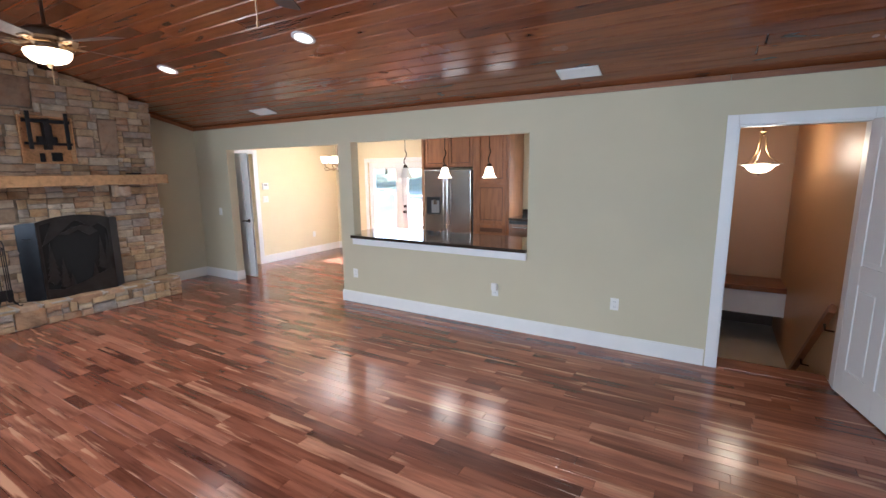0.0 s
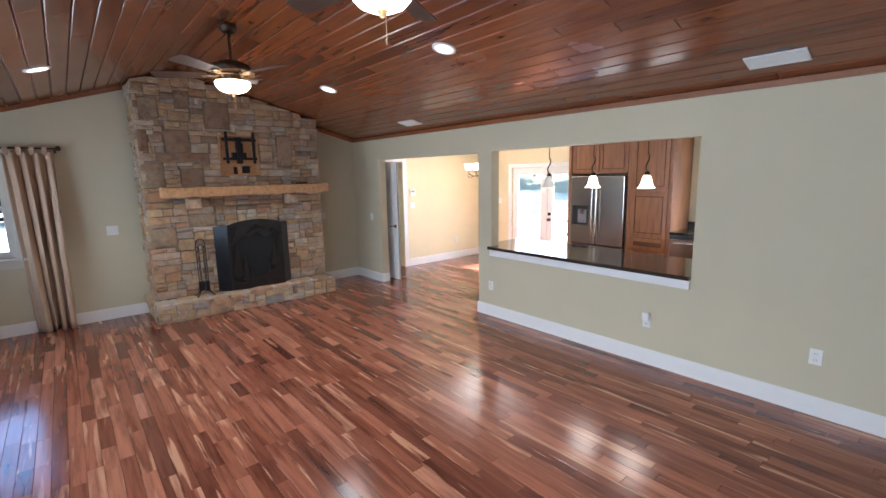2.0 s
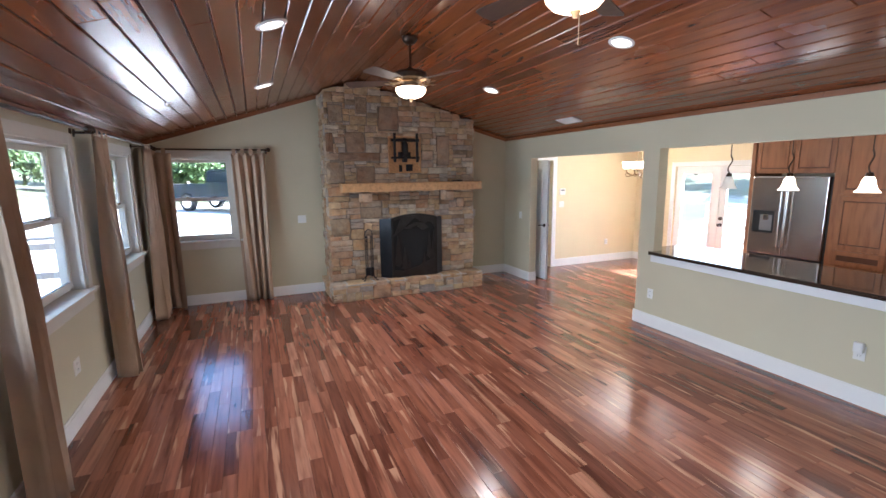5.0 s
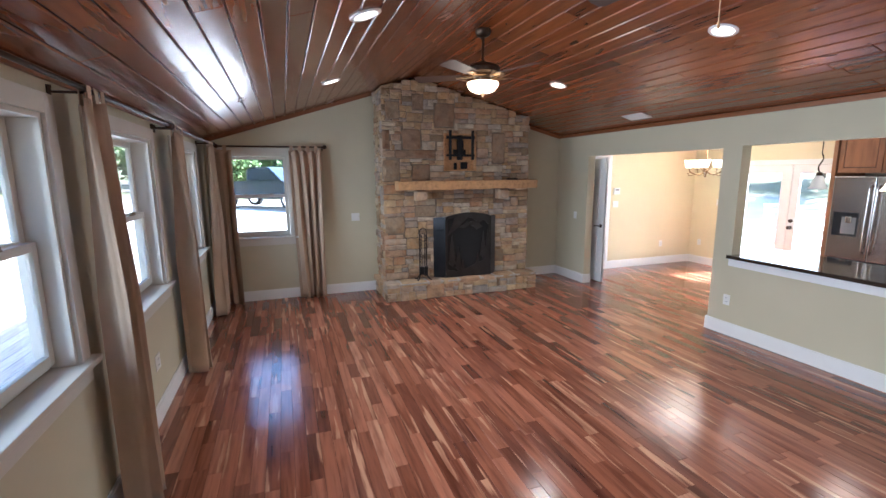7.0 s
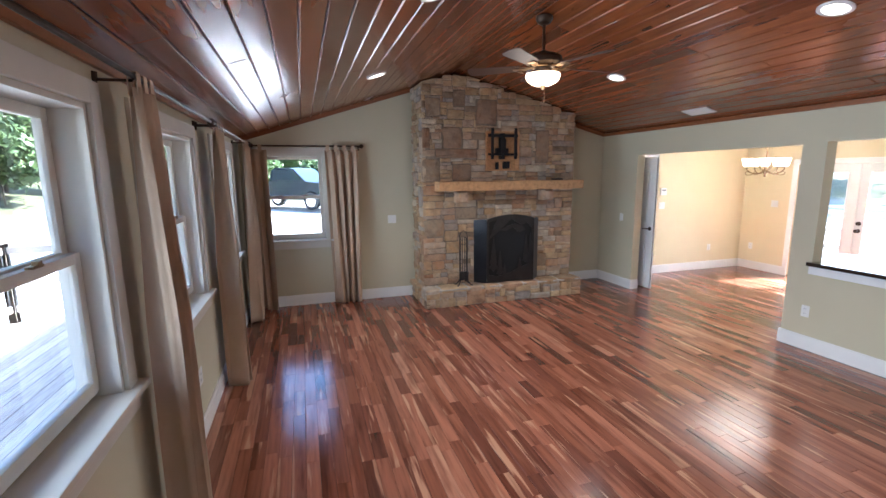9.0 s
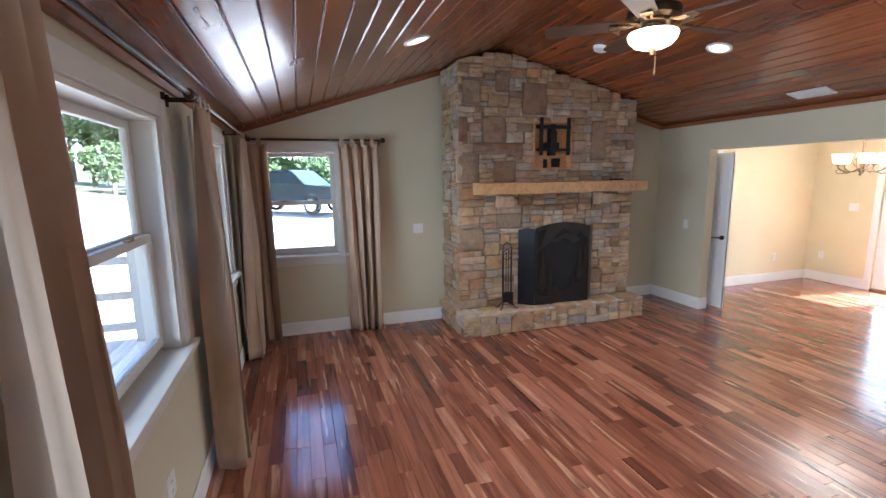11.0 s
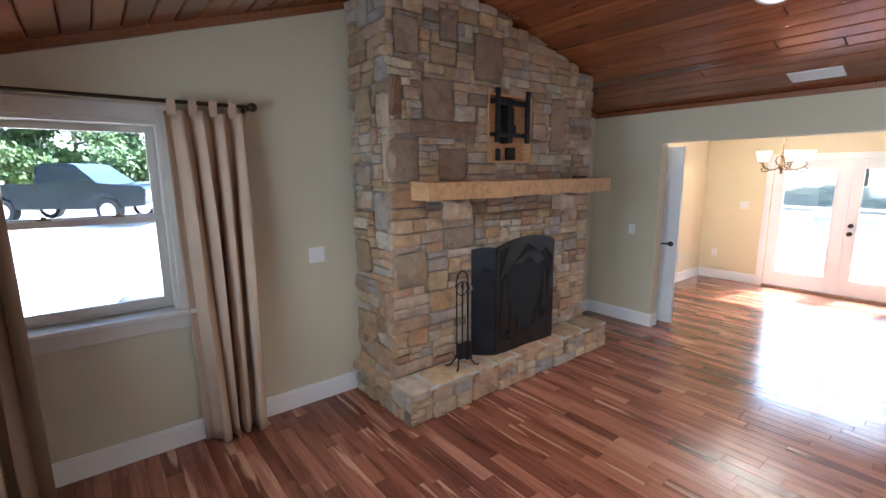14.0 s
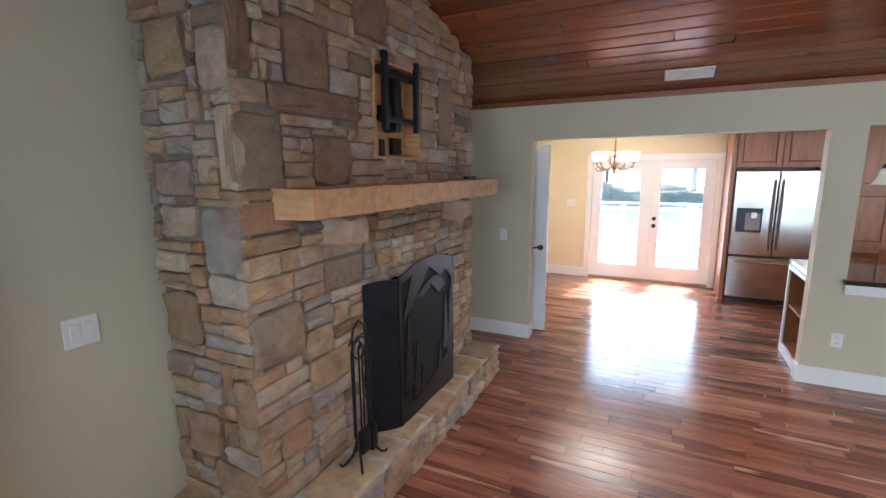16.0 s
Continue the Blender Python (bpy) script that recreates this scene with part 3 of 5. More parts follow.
for z in (0.88, 0.99):
    lathe(bm, [(0.001, 0), (0.03, 0.001), (0.03, 0.01), (0.012, 0.014), (0.012, 0.035), (0.025, 0.045), (0.028, 0.06), (0.015, 0.072), (0.001, 0.073)], 0, 0, 0, 16)
    for v in bm.verts:
        if not v.tag:
            v.co, v.tag = Vector((mid + 0.075 + v.co.x, FAR + 0.029 - v.co.z * (1 if z < 0.9 else 0.5), z + v.co.y)), True
made("knob", bm, BRONZE, fdoor, True)


# ---- unseen glazed door, added to the end wall to let daylight in ----
pd = structure(new("door_2"), "unseen glazed door added to let daylight in", "door")
for a, b, dx in ((PD[0], sum(PD) / 2 + 0.02, 0.05), (sum(PD) / 2 - 0.02, PD[1], 0.10)):
    boxes("sash", TRIM, [(E + dx, E + dx + 0.04, a, a + 0.08, 0.03, 2.06), (E + dx, E + dx + 0.04, b - 0.08, b, 0.03, 2.06), (E + dx, E + dx + 0.04, a + 0.08, b - 0.08, 0.03, 0.15), (E + dx, E + dx + 0.04, a + 0.08, b - 0.08, 1.98, 2.06)], pd, 0.003)
    boxes("pane", GLASS, [(E + dx + 0.017, E + dx + 0.023, a + 0.076, b - 0.076, 0.146, 1.984)], pd).visible_shadow = False


# ---- panel doors ----
def panel_door(name, label, width, height, panels, hinge, angle, lever_side):
    """A leaf hinged at the z axis, lying along +x, then turned by angle."""
    top = base(name, label, "door", at=(0, 0, 0))
    top.matrix_basis = pose(*hinge, 0, 0, angle)
    bm = bmesh.new()
    t = 0.035
    box(bm, 0, width, -t / 2 + 0.008, t / 2 - 0.008, 0.012, height)
    xs = [0, 0.11, width / 2 - 0.05, width / 2 + 0.05, width - 0.11, width] if panels[0] == 2 else [0, 0.12, width - 0.12, width]
    for a, b in zip(xs[0::2], xs[1::2]):
        box(bm, a, b, -t / 2, t / 2, 0.012, height, 0.002)
    for a, b in zip(xs[1::2], xs[2::2]):
        for z0, z1 in panels[1]:
            box(bm, a, b, -t / 2 + 0.0005, t / 2 - 0.0005, z0, z1, 0.002)
        gaps = [panels[1][i][1] for i in range(len(panels[1]) - 1)], [panels[1][i + 1][0] for i in range(len(panels[1]) - 1)]
        for z0, z1 in zip(*gaps):
            box(bm, a + 0.035, b - 0.035, -t / 2 + 0.002, t / 2 - 0.002, z0 + 0.035, z1 - 0.035, 0.005)
    made("leaf", bm, TRIM, top)
    bm = bmesh.new()
    x = width - 0.065
    for s in (-1, 1):
        tube(bm, [(x, s * t / 2, 0.93), (x, s * (t / 2 + 0.008), 0.93)], 0.03, 16)
        tube(bm, [(x, s * t / 2, 0.93), (x, s * (t / 2 + 0.05), 0.93)], 0.01)
        tube(bm, [(x, s * (t / 2 + 0.045), 0.93), (x - 0.03, s * (t / 2 + 0.05), 0.935), (x - 0.075, s * (t / 2 + 0.048), 0.928), (x - 0.11, s * (t / 2 + 0.042), 0.922)], 0.009)
    made("lever", bm, BRONZE, top, True)
    bm = bmesh.new()
    for z in (0.2, 1.0, height - 0.2):
        tube(bm, [(-0.004, t / 2, z - 0.045), (-0.004, t / 2, z + 0.045)], 0.006)
    made("hinge", bm, BRONZE, top, True)
    return top


panel_door("stair_door", "white four-panel door standing open into the room", 0.79, 2.01, (2, [(0.012, 0.22), (0.86, 1.0), (1.88, 2.01)]), (DJ_R + 0.0, N - 0.03, 0), -76, 1)
panel_door("hall_door", "white two-panel door standing open in the dining room", 0.86, 2.0, (1, [(0.012, 0.22), (0.86, 1.0), (1.88, 2.0)]), (LEFT + 0.015, 4.955, 0), 0, 1)

# ---- chimney ----
CX, CH0, CH1 = -6.15, 1.46, 3.755
HX, H0, H1, HZ = -5.90, 1.42, 3.80, 0.255
BOXY = (2.365, 2.872, 1.82, 2.355)
chimney = base("stone_fireplace", "tan and grey ledge-stone fireplace chimney up to the ceiling", "fireplace")


def zmax(y):
    return ceiling_z(y) - 0.012


def stone_mesh(w, h, depth, rnd, chamfer=0.006):
    """A rough stone: face w by h in the local x-z plane, standing out to -y."""
    me = bpy.data.meshes.new("stone")
    bm = bmesh.new()
    j = min(w, h) * 0.075
    out = []
    r = min(w, h) * 0.09
    for cx, cz in ((-1, -1), (1, -1), (1, 1), (-1, 1)):
        px, pz = cx * w / 2, cz * h / 2
        pair = [(px - cx * r, pz), (px, pz - cz * r)]
        if cx * cz > 0:
            pair.reverse()
        out += pair
    mids = []
    for i in range(8):
        p, q = out[i], out[(i + 1) % 8]
        mids.append(p)
        if i % 2 == 1 and max(abs(p[0] - q[0]), abs(p[1] - q[1])) > 0.07:
            mids.append(((p[0] + q[0]) / 2, (p[1] + q[1]) / 2))
    pts = [(x + rnd.uniform(-j, j * 0.25) * (1 if x > 0 else -1), z + rnd.uniform(-j, j * 0.25) * (1 if z > 0 else -1)) for x, z in mids]
    k = len(pts)
    back = [bm.verts.new((x, 0.03, z)) for x, z in pts]
    edge = [bm.verts.new((x, -depth * 0.75 + rnd.uniform(-0.004, 0.004), z)) for x, z in pts]
    fx, fz = max(0.3, 1 - 2 * chamfer / w), max(0.3, 1 - 2 * chamfer / h)
    front = [bm.verts.new((x * fx, -depth + rnd.uniform(-0.008, 0.008), z * fz)) for x, z in pts]
    ctr = bm.verts.new((rnd.uniform(-0.2, 0.2) * w, -depth - rnd.uniform(0, 0.012), rnd.uniform(-0.2, 0.2) * h))
    for i in range(k):
        n = (i + 1) % k
        bm.faces.new((back[i], back[n], edge[n], edge[i])), bm.faces.new((edge[i], edge[n], front[n], front[i])), bm.faces.new((front[i], front[n], ctr))
    bmesh.ops.recalc_face_normals(bm, faces=bm.faces)
    bm.to_mesh(me)
    bm.free()
    me.materials.append(STONE)
    return me


def split(u0, u1, v0, v1, rnd, out, big=0.1, mn=0.042):
    w, h = u1 - u0, v1 - v0
    area = w * h
    done = w < 0.40 and h < 0.105 and w > h * 1.25
    if w < 0.34 and h < 0.26 and area < 0.06 and rnd.random() < big:
        done = True
    if done and not (w > 0.26 and rnd.random() < 0.4):
        out.append((u0, u1, v0, v1))
        return
    if h > 0.105 and (h > w * 0.5 or w < 0.24) and h > 2 * mn:
        f = rnd.uniform(0.32, 0.68)
        c = v0 + h * f
        if c - v0 >= mn and v1 - c >= mn:
            split(u0, u1, v0, c, rnd, out, big, mn), split(u0, u1, c, v1, rnd, out, big, mn)
            return
    if w > 0.14:
        c = u0 + w * rnd.uniform(0.3, 0.7)
        split(u0, c, v0, v1, rnd, out, big, mn), split(c, u1, v0, v1, rnd, out, big, mn)
        return
    out.append((u0, u1, v0, v1))


rnd = random.Random(11)
# core of the chimney, with a hole for the fire and the bracket's niche
FB = (2.33, 3.06, 1.10)
core_front = CX - 0.02
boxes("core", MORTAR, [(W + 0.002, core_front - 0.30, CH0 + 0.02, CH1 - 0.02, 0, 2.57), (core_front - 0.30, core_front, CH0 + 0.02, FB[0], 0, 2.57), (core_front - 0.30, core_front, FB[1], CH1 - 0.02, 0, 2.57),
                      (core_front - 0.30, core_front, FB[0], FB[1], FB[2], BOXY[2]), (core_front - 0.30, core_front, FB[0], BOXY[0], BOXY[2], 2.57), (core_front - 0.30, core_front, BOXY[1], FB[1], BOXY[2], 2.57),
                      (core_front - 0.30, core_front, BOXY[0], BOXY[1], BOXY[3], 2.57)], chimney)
bm = bmesh.new()
prof = [(CH0 + 0.02, 2.57), (CH1 - 0.02, 2.57), (CH1 - 0.02, zmax(CH1) - 0.03), (RIDGE_Y, zmax(RIDGE_Y) - 0.03), (CH0 + 0.02, zmax(CH0) - 0.03)]
a = [bm.verts.new((W + 0.002, y, z)) for y, z in prof]
b = [bm.verts.new((core_front, y, z)) for y, z in prof]
bm.faces.new(a), bm.faces.new(b)
for i in range(5):
    bm.faces.new((a[i], a[(i + 1) % 5], b[(i + 1) % 5], b[i]))
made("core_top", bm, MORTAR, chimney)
boxes("firebox", plain("soot", (0.02, 0.018, 0.016), 0.9), [(core_front - 0.29, core_front - 0.28, FB[0], FB[1], HZ, FB[2])], chimney)

cells = []
# large marked stones that the facing has, and the rubble between them
feature = [(2.22, 2.53, 2.43, 2.77), (1.74, 2.03, 2.12, 2.40), (1.64, 2.24, 1.995, 2.115), (1.90, 2.07, 2.66, 2.88), (1.88, 2.15, 1.68, 1.92), (1.46, 1.71, 1.68, 1.99),
           (3.13, 3.34, 1.93, 2.38), (1.46, 1.76, 0.93, 1.18), (1.52, 1.72, 2.53, 2.77), (1.46, 1.57, 2.12, 2.38), (1.92, 2.23, 1.17, 1.33), (3.17, 3.34, 1.33, 1.53), (2.46, 2.63, 2.92, 3.04)]
feature_side = [(-6.32, -6.15, 2.05, 2.28), (-6.25, -6.15, 1.68, 2.0), (-6.64, -6.40, 1.48, 1.62), (-6.62, -6.37, 2.12, 2.34), (-6.38, -6.15, 1.34, 1.62), (-6.60, -6.38, 0.49, 0.69),
                (-6.45, -6.17, 0.30, 0.47), (-6.68, -6.44, 1.01, 1.25), (-6.63, -6.40, 1.66, 1.81), (-6.28, -6.15, 0.68, 0.9)]
v = 0.26
while v < 3.09:
    h = rnd.choice((0.22, 0.26, 0.3, 0.34))
    u = CH0
    while u < CH1 - 0.001:
        w = min(rnd.uniform(0.3, 0.6), CH1 - u)
        if CH1 - u - w < 0.15:
            w = CH1 - u
        split(u, u + w, v, v + h, rnd, cells, 0.12)
        u += w
    v += h


def clear(c, f, pad=0.0):
    return c[1] <= f[0] + pad or c[0] >= f[1] - pad or c[3] <= f[2] + pad or c[2] >= f[3] - pad


def trimmed(c, f):
    """What is left of the cell c beside the block f."""
    if clear(c, f):
        return [c]
    u0, u1 = max(c[0], f[0]), min(c[1], f[1])
    rest = [(c[0], u0, c[2], c[3]), (u1, c[1], c[2], c[3]), (u0, u1, c[2], max(c[2], f[2])), (u0, u1, min(c[3], f[3]), c[3])]
    return [r for r in rest if r[1] - r[0] > 0.028 and r[3] - r[2] > 0.024]


def without(cells, blocks):
    for f in blocks:
        cells = [r for c in cells for r in trimmed(c, f)]
    return cells


front = []
for c in without(cells, feature + [BOXY, (FB[0], FB[1], 0.0, FB[2])]):
    lim = max(zmax(c[0]), zmax(c[1]), zmax(RIDGE_Y) if c[0] < RIDGE_Y < c[1] else 0)
    if c[2] > lim - 0.05:
        continue
    front.append((c[0], c[1], c[2], min(c[3], lim)))
front += [(f[0], f[1], f[2], f[3]) for f in feature]


def place_stone(c, m, parent, depth, r, mat=None, rake=False):
    me = stone_mesh(c[1] - c[0] - 0.003, c[3] - c[2] - 0.003, depth, r)
    if rake:
        for v in me.vertices:
            p = m @ v.co
            v.co.z -= max(0.0, p.z - zmax(p.y))
    if mat:
        me.materials[0] = mat
    o = new("stone", me)
    o.parent = parent
    o.matrix_local = m
    return o


front.sort(key=lambda c: c[2])
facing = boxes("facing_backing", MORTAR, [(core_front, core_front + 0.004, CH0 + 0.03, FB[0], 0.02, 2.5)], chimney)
for c in front:
    place_stone(c, pose(CX - 0.02, (c[0] + c[1]) / 2, (c[2] + c[3]) / 2, 0, 0, 90), facing if c[2] > 1.7 else chimney, rnd.uniform(0.014, 0.036), rnd, SLAB if c in feature else None, c[3] > 2.5)


def stone_sheet(name, cells, to_world, parent, r, dlo=0.018, dhi=0.045):
    """Small stones of a return face, joined in one mesh."""
    bm = bmesh.new()
    for c in cells:
        me = stone_mesh(c[1] - c[0] - 0.005, c[3] - c[2] - 0.005, r.uniform(dlo, dhi), r)
        me.transform(to_world((c[0] + c[1]) / 2, (c[2] + c[3]) / 2))
        bm.from_mesh(me)
        bpy.data.meshes.remove(me)
    o = made(name, bm, STONE, parent)
    return tagged(o, kind="stuff")


side_cells = []
v = 0.0
while v < 2.98:
    h = min(rnd.uniform(0.2, 0.32), 3.0 - v)
    split(W + 0.01, CX, v, v + h, rnd, side_cells, 0.14)
    v += h
side_cells = without(side_cells, feature_side) + feature_side
lim = zmax(CH0)
ls = new("side_return")
side_s = [(c[0], c[1], c[2], min(c[3], lim)) for c in side_cells if c[2] < lim - 0.04]
for c in side_s:
    place_stone(c, pose((c[0] + c[1]) / 2, CH0 + 0.02, (c[2] + c[3]) / 2), ls, rnd.uniform(0.014, 0.036), rnd)
ls.parent = chimney
lim2 = zmax(CH1)
side_n = [(c[0], c[1], c[2], min(c[3], lim2)) for c in side_cells if c[2] < lim2 - 0.04]
stone_sheet("north_return", side_n, lambda u, v: pose(u, CH1 - 0.02, v, 0, 0, 180), chimney, rnd)

# hearth
hearth = base("stone_hearth", "raised ledge-stone hearth with flagstone top", "hearth")
boxes("core", GROUT, [(W + 0.02, HX - 0.025, H0 + 0.025, H1 - 0.025, 0, HZ - 0.028)], hearth)
boxes("grout", GROUT, [(CX - 0.02, HX + 0.004, H0 + 0.006, H1 - 0.006, HZ - 0.0275, HZ - 0.007)], hearth)
hc = []
u = H0
while u < H1 - 0.001:
    w = min(rnd.uniform(0.3, 0.6), H1 - u)
    w = H1 - u if H1 - u - w < 0.15 else w
    split(u, u + w, 0.0, HZ - 0.045, rnd, hc, 0.1, 0.05)
    u += w
for c in hc:
    place_stone(c, pose(HX - 0.025, (c[0] + c[1]) / 2, (c[2] + c[3]) / 2, 0, 0, 90), hearth, rnd.uniform(0.016, 0.035), rnd)
hs = []
split(W + 0.02, CX, 0.0, HZ - 0.04, rnd, hs, 0.1, 0.05), split(CX, HX, 0.0, HZ - 0.04, rnd, hs, 0.2, 0.05)
for c in hs:
    place_stone(c, pose((c[0] + c[1]) / 2, H0 + 0.025, (c[2] + c[3]) / 2), hearth, rnd.uniform(0.02, 0.035), rnd)
    o = place_stone(c, pose((c[0] + c[1]) / 2, H1 - 0.025, (c[2] + c[3]) / 2, 0, 0, 180), hearth, rnd.uniform(0.02, 0.035), rnd)
u = H0 - 0.015
while u < H1 - 0.05:
    w = min(rnd.uniform(0.2, 0.42), H1 + 0.015 - u)
    if H1 - u - w < 0.12:
        w = H1 + 0.015 - u
    me = stone_mesh(w - 0.02, HX + 0.02 - CX + 0.02 - 0.012, 0.028, rnd, 0.01)
    o = new("flagstone", me)
    o.parent = hearth
    o.matrix_local = pose((CX - 0.02 + HX + 0.02) / 2, u + w / 2, HZ - 0.028, -90, 0, 90)
    u += w
# ends of the hearth beside the chimney
for y0, y1 in ((H0 - 0.015, CH0 + 0.01), ):
    o = new("flagstone", stone_mesh(0.52, y1 - y0 + 0.06, 0.026, rnd, 0.008))
    o.parent, o.matrix_local = hearth, pose((W + CX) / 2, (y0 + y1) / 2, HZ - 0.03, -90, 0, 0)

# mantel shelf and corbels
bm = bmesh.new()
M0, M1, MX = 1.63, 3.80, -5.935
nx = 26
sec = [(CX - 0.01, 1.555), (MX, 1.56), (MX, 1.68), (CX - 0.01, 1.685)]
ringz = []
for i in range(nx + 1):
    y = M0 + (M1 - M0) * i / nx
    ring = []
    for k, (x, z) in enumerate(sec):
        wob = 0.0 if k in (0, 3) else 1.0
        ring.append(bm.verts.new((x + wob * 0.016 * noise.noise((y * 4, k * 3.1, 0)), y + (wob * 0.012 * noise.noise((k * 9.0, i, 2))), z + wob * 0.010 * noise.noise((y * 5, 7 + k, 1)))))
    ringz.append(ring)
for a, b in zip(ringz, ringz[1:]):
    for k in range(4):
        bm.faces.new((a[k], a[(k + 1) % 4], b[(k + 1) % 4], b[k]))
bm.faces.new(ringz[0]), bm.faces.new(ringz[-1])
bmesh.ops.bevel(bm, geom=[e for e in bm.edges if len(e.link_faces) == 2 and e.calc_face_angle(0) > 1.0], offset=0.008, segments=2, affect="EDGES")
mantel = made("mantel_shelf", bm, MANTEL)
tagged(mantel, "rough-hewn tan mantel slab on stone corbels", "mantel shelf")
for y in (1.98, 3.27):
    o = new("corbel", stone_mesh(0.18, 0.16, 0.19, rnd, 0.02))
    o.parent, o.matrix_local = chimney, pose(CX - 0.02, y, 1.475, 0, 0, 90)
tagged(boxes("remote_control", BLACK, [(-6.04, -6.0, 3.33, 3.5, 1.686, 1.706)], bevel=0.006), "small black remote control lying on the mantel", "remote control")

# bracket niche
boxes("niche_board", PINE, [(core_front - 0.09, core_front - 0.075, BOXY[0] + 0.001, BOXY[1] - 0.001, BOXY[2] + 0.001, BOXY[3] - 0.001)], chimney)
boxes("niche_lining", PINE, [(core_front - 0.075, CX + 0.012, BOXY[0] + 0.001, BOXY[0] + 0.014, BOXY[2], BOXY[3]), (core_front - 0.075, CX + 0.012, BOXY[1] - 0.014, BOXY[1] - 0.001, BOXY[2], BOXY[3]),
                            (core_front - 0.075, CX + 0.012, BOXY[0] + 0.014, BOXY[1] - 0.014, BOXY[2], BOXY[2] + 0.013), (core_front - 0.075, CX + 0.012, BOXY[0] + 0.014, BOXY[1] - 0.014, BOXY[3] - 0.013, BOXY[3])], chimney)
tvm = base("tv_bracket", "black steel television wall bracket, empty, on a pine board", "tv bracket")
bx0 = core_front - 0.074
boxes("rails", BLACK, [(bx0 + 0.10, bx0 + 0.13, 2.44, 2.475, 1.98, 2.40), (bx0 + 0.10, bx0 + 0.13, 2.79, 2.825, 1.98, 2.40), (bx0 + 0.07, bx0 + 0.10, 2.41, 2.85, 2.28, 2.32), (bx0 + 0.07, bx0 + 0.10, 2.41, 2.85, 2.03, 2.06)], tvm, 0.003)
boxes("arm", BLACK, [(bx0, bx0 + 0.09, 2.60, 2.66, 1.98, 2.33), (bx0, bx0 + 0.07, 2.54, 2.72, 2.04, 2.13), (bx0 + 0.02, bx0 + 0.09, 2.645, 2.675, 2.1, 2.26)], tvm, 0.004)
boxes("outlet_box", BLACK, [(bx0, bx0 + 0.03, 2.66, 2.76, 1.85, 1.95)], tvm, 0.003)
boxes("cable_plate", BLACK, [(bx0, bx0 + 0.012, 2.55, 2.6, 1.84, 1.94)], tvm, 0.003)

# fire screen: centre panel, two wings, cut-out landscape
screen = base("fire_screen", "black steel fire screen with cut-out pine trees", "fire screen")
SXF, SY0, SY1, SZ = -6.0, 2.33, 3.05, HZ + 0.004


def arch_panel(bm, p0, p1, z0, h0, h1, arch, thick, n=14, border=0.0):
    """A panel from p0 to p1 (x, y), its top rising from h0 to h1 with an arch."""
    p0, p1 = Vector(p0), Vector(p1)
    d = (p1 - p0).normalized()
    nrm = Vector((d.y, -d.x)) * thick
    def top(f):
        return h0 + (h1 - h0) * f + arch * (1 - (2 * f - 1) ** 2)
    def strip(f0, f1, za, zb):
        vs = []
        for off in (Vector((0, 0)), nrm):
            for f, z in ((f0, za(f0)), (f1, za(f1)), (f1, zb(f1)), (f0, zb(f0))):
                q = p0 + (p1 - p0) * f + off
                vs.append(bm.verts.new((q.x, q.y, z)))
        for q in ((0, 1, 2, 3), (4, 5, 6, 7), (0, 1, 5, 4), (1, 2, 6, 5), (2, 3, 7, 6), (3, 0, 4, 7)):
            bm.faces.new([vs[i] for i in q])
    for i in range(n):
        f0, f1 = i / n, (i + 1) / n
        if not border:
            strip(f0, f1, lambda f: z0, top)
        else:
            strip(f0, f1, lambda f: top(f) - border * 1.6, top)
            strip(f0, f1, lambda f: z0, lambda f: z0 + border * 1.2)
    if border:
        w = border / (p1 - p0).length
        strip(0, w, lambda f: z0 + border, lambda f: top(f) - border)
        strip(1 - w, 1, lambda f: z0 + border, lambda f: top(f) - border)


bm = bmesh.new()
arch_panel(bm, (SXF, SY0), (SXF, SY1), SZ, 1.16, 1.16, 0.06, 0.006, border=0.03)
made("frame", bm, CUTOUT, screen)
bm = bmesh.new()
arch_panel(bm, (SXF - 0.006, SY0 + 0.004), (SXF - 0.006, SY1 - 0.004), SZ + 0.004, 1.155, 1.155, 0.06, 0.003)
made("mesh_panel", bm, MESH, screen)
bm = bmesh.new()
arch_panel(bm, (SXF - 0.14, SY0 - 0.14), (SXF - 0.002, SY0 - 0.001), SZ, 1.14, 1.155, 0.01, 0.005)
made("wing", bm, SCREEN, screen)
bm = bmesh.new()
arch_panel(bm, (SXF - 0.002, SY1 + 0.001), (SXF - 0.14, SY1 + 0.14), SZ, 1.155, 1.14, 0.01, 0.005)
made("wing", bm, SCREEN, screen)
# flat trees and ridge on the centre panel
bm = bmesh.new()
def flat(pts, x=SXF + 0.001, t=0.005):
    a = [bm.verts.new((x, y, z)) for y, z in pts]
    b = [bm.verts.new((x + t, y, z)) for y, z in pts]
    bm.faces.new(a), bm.faces.new(b)
    for i in range(len(pts)):
        bm.faces.new((a[i], a[(i + 1) % len(pts)], b[(i + 1) % len(pts)], b[i]))
def pine(y, z, h, w):
    pts = [(y, z + h)]
    m = 6
    for i in range(m):
        f = (i + 1) / m
        pts += [(y + w * f / 2, z + h * (1 - f * 0.92)), (y + w * f / 3.6, z + h * (1 - f * 0.92) + 0.004)]
    pts += [(y + 0.006, z)]
    pts += [(2 * y - q[0], q[1]) for q in reversed(pts[1:])]
    flat(pts)
for y, z, h, w in ((2.43, 0.42, 0.50, 0.15), (2.53, 0.36, 0.36, 0.12), (2.60, 0.33, 0.2, 0.09), (2.93, 0.52, 0.42, 0.12), (3.0, 0.46, 0.5, 0.12), (2.84, 0.40, 0.22, 0.09)):
    pine(y, z, h, w)
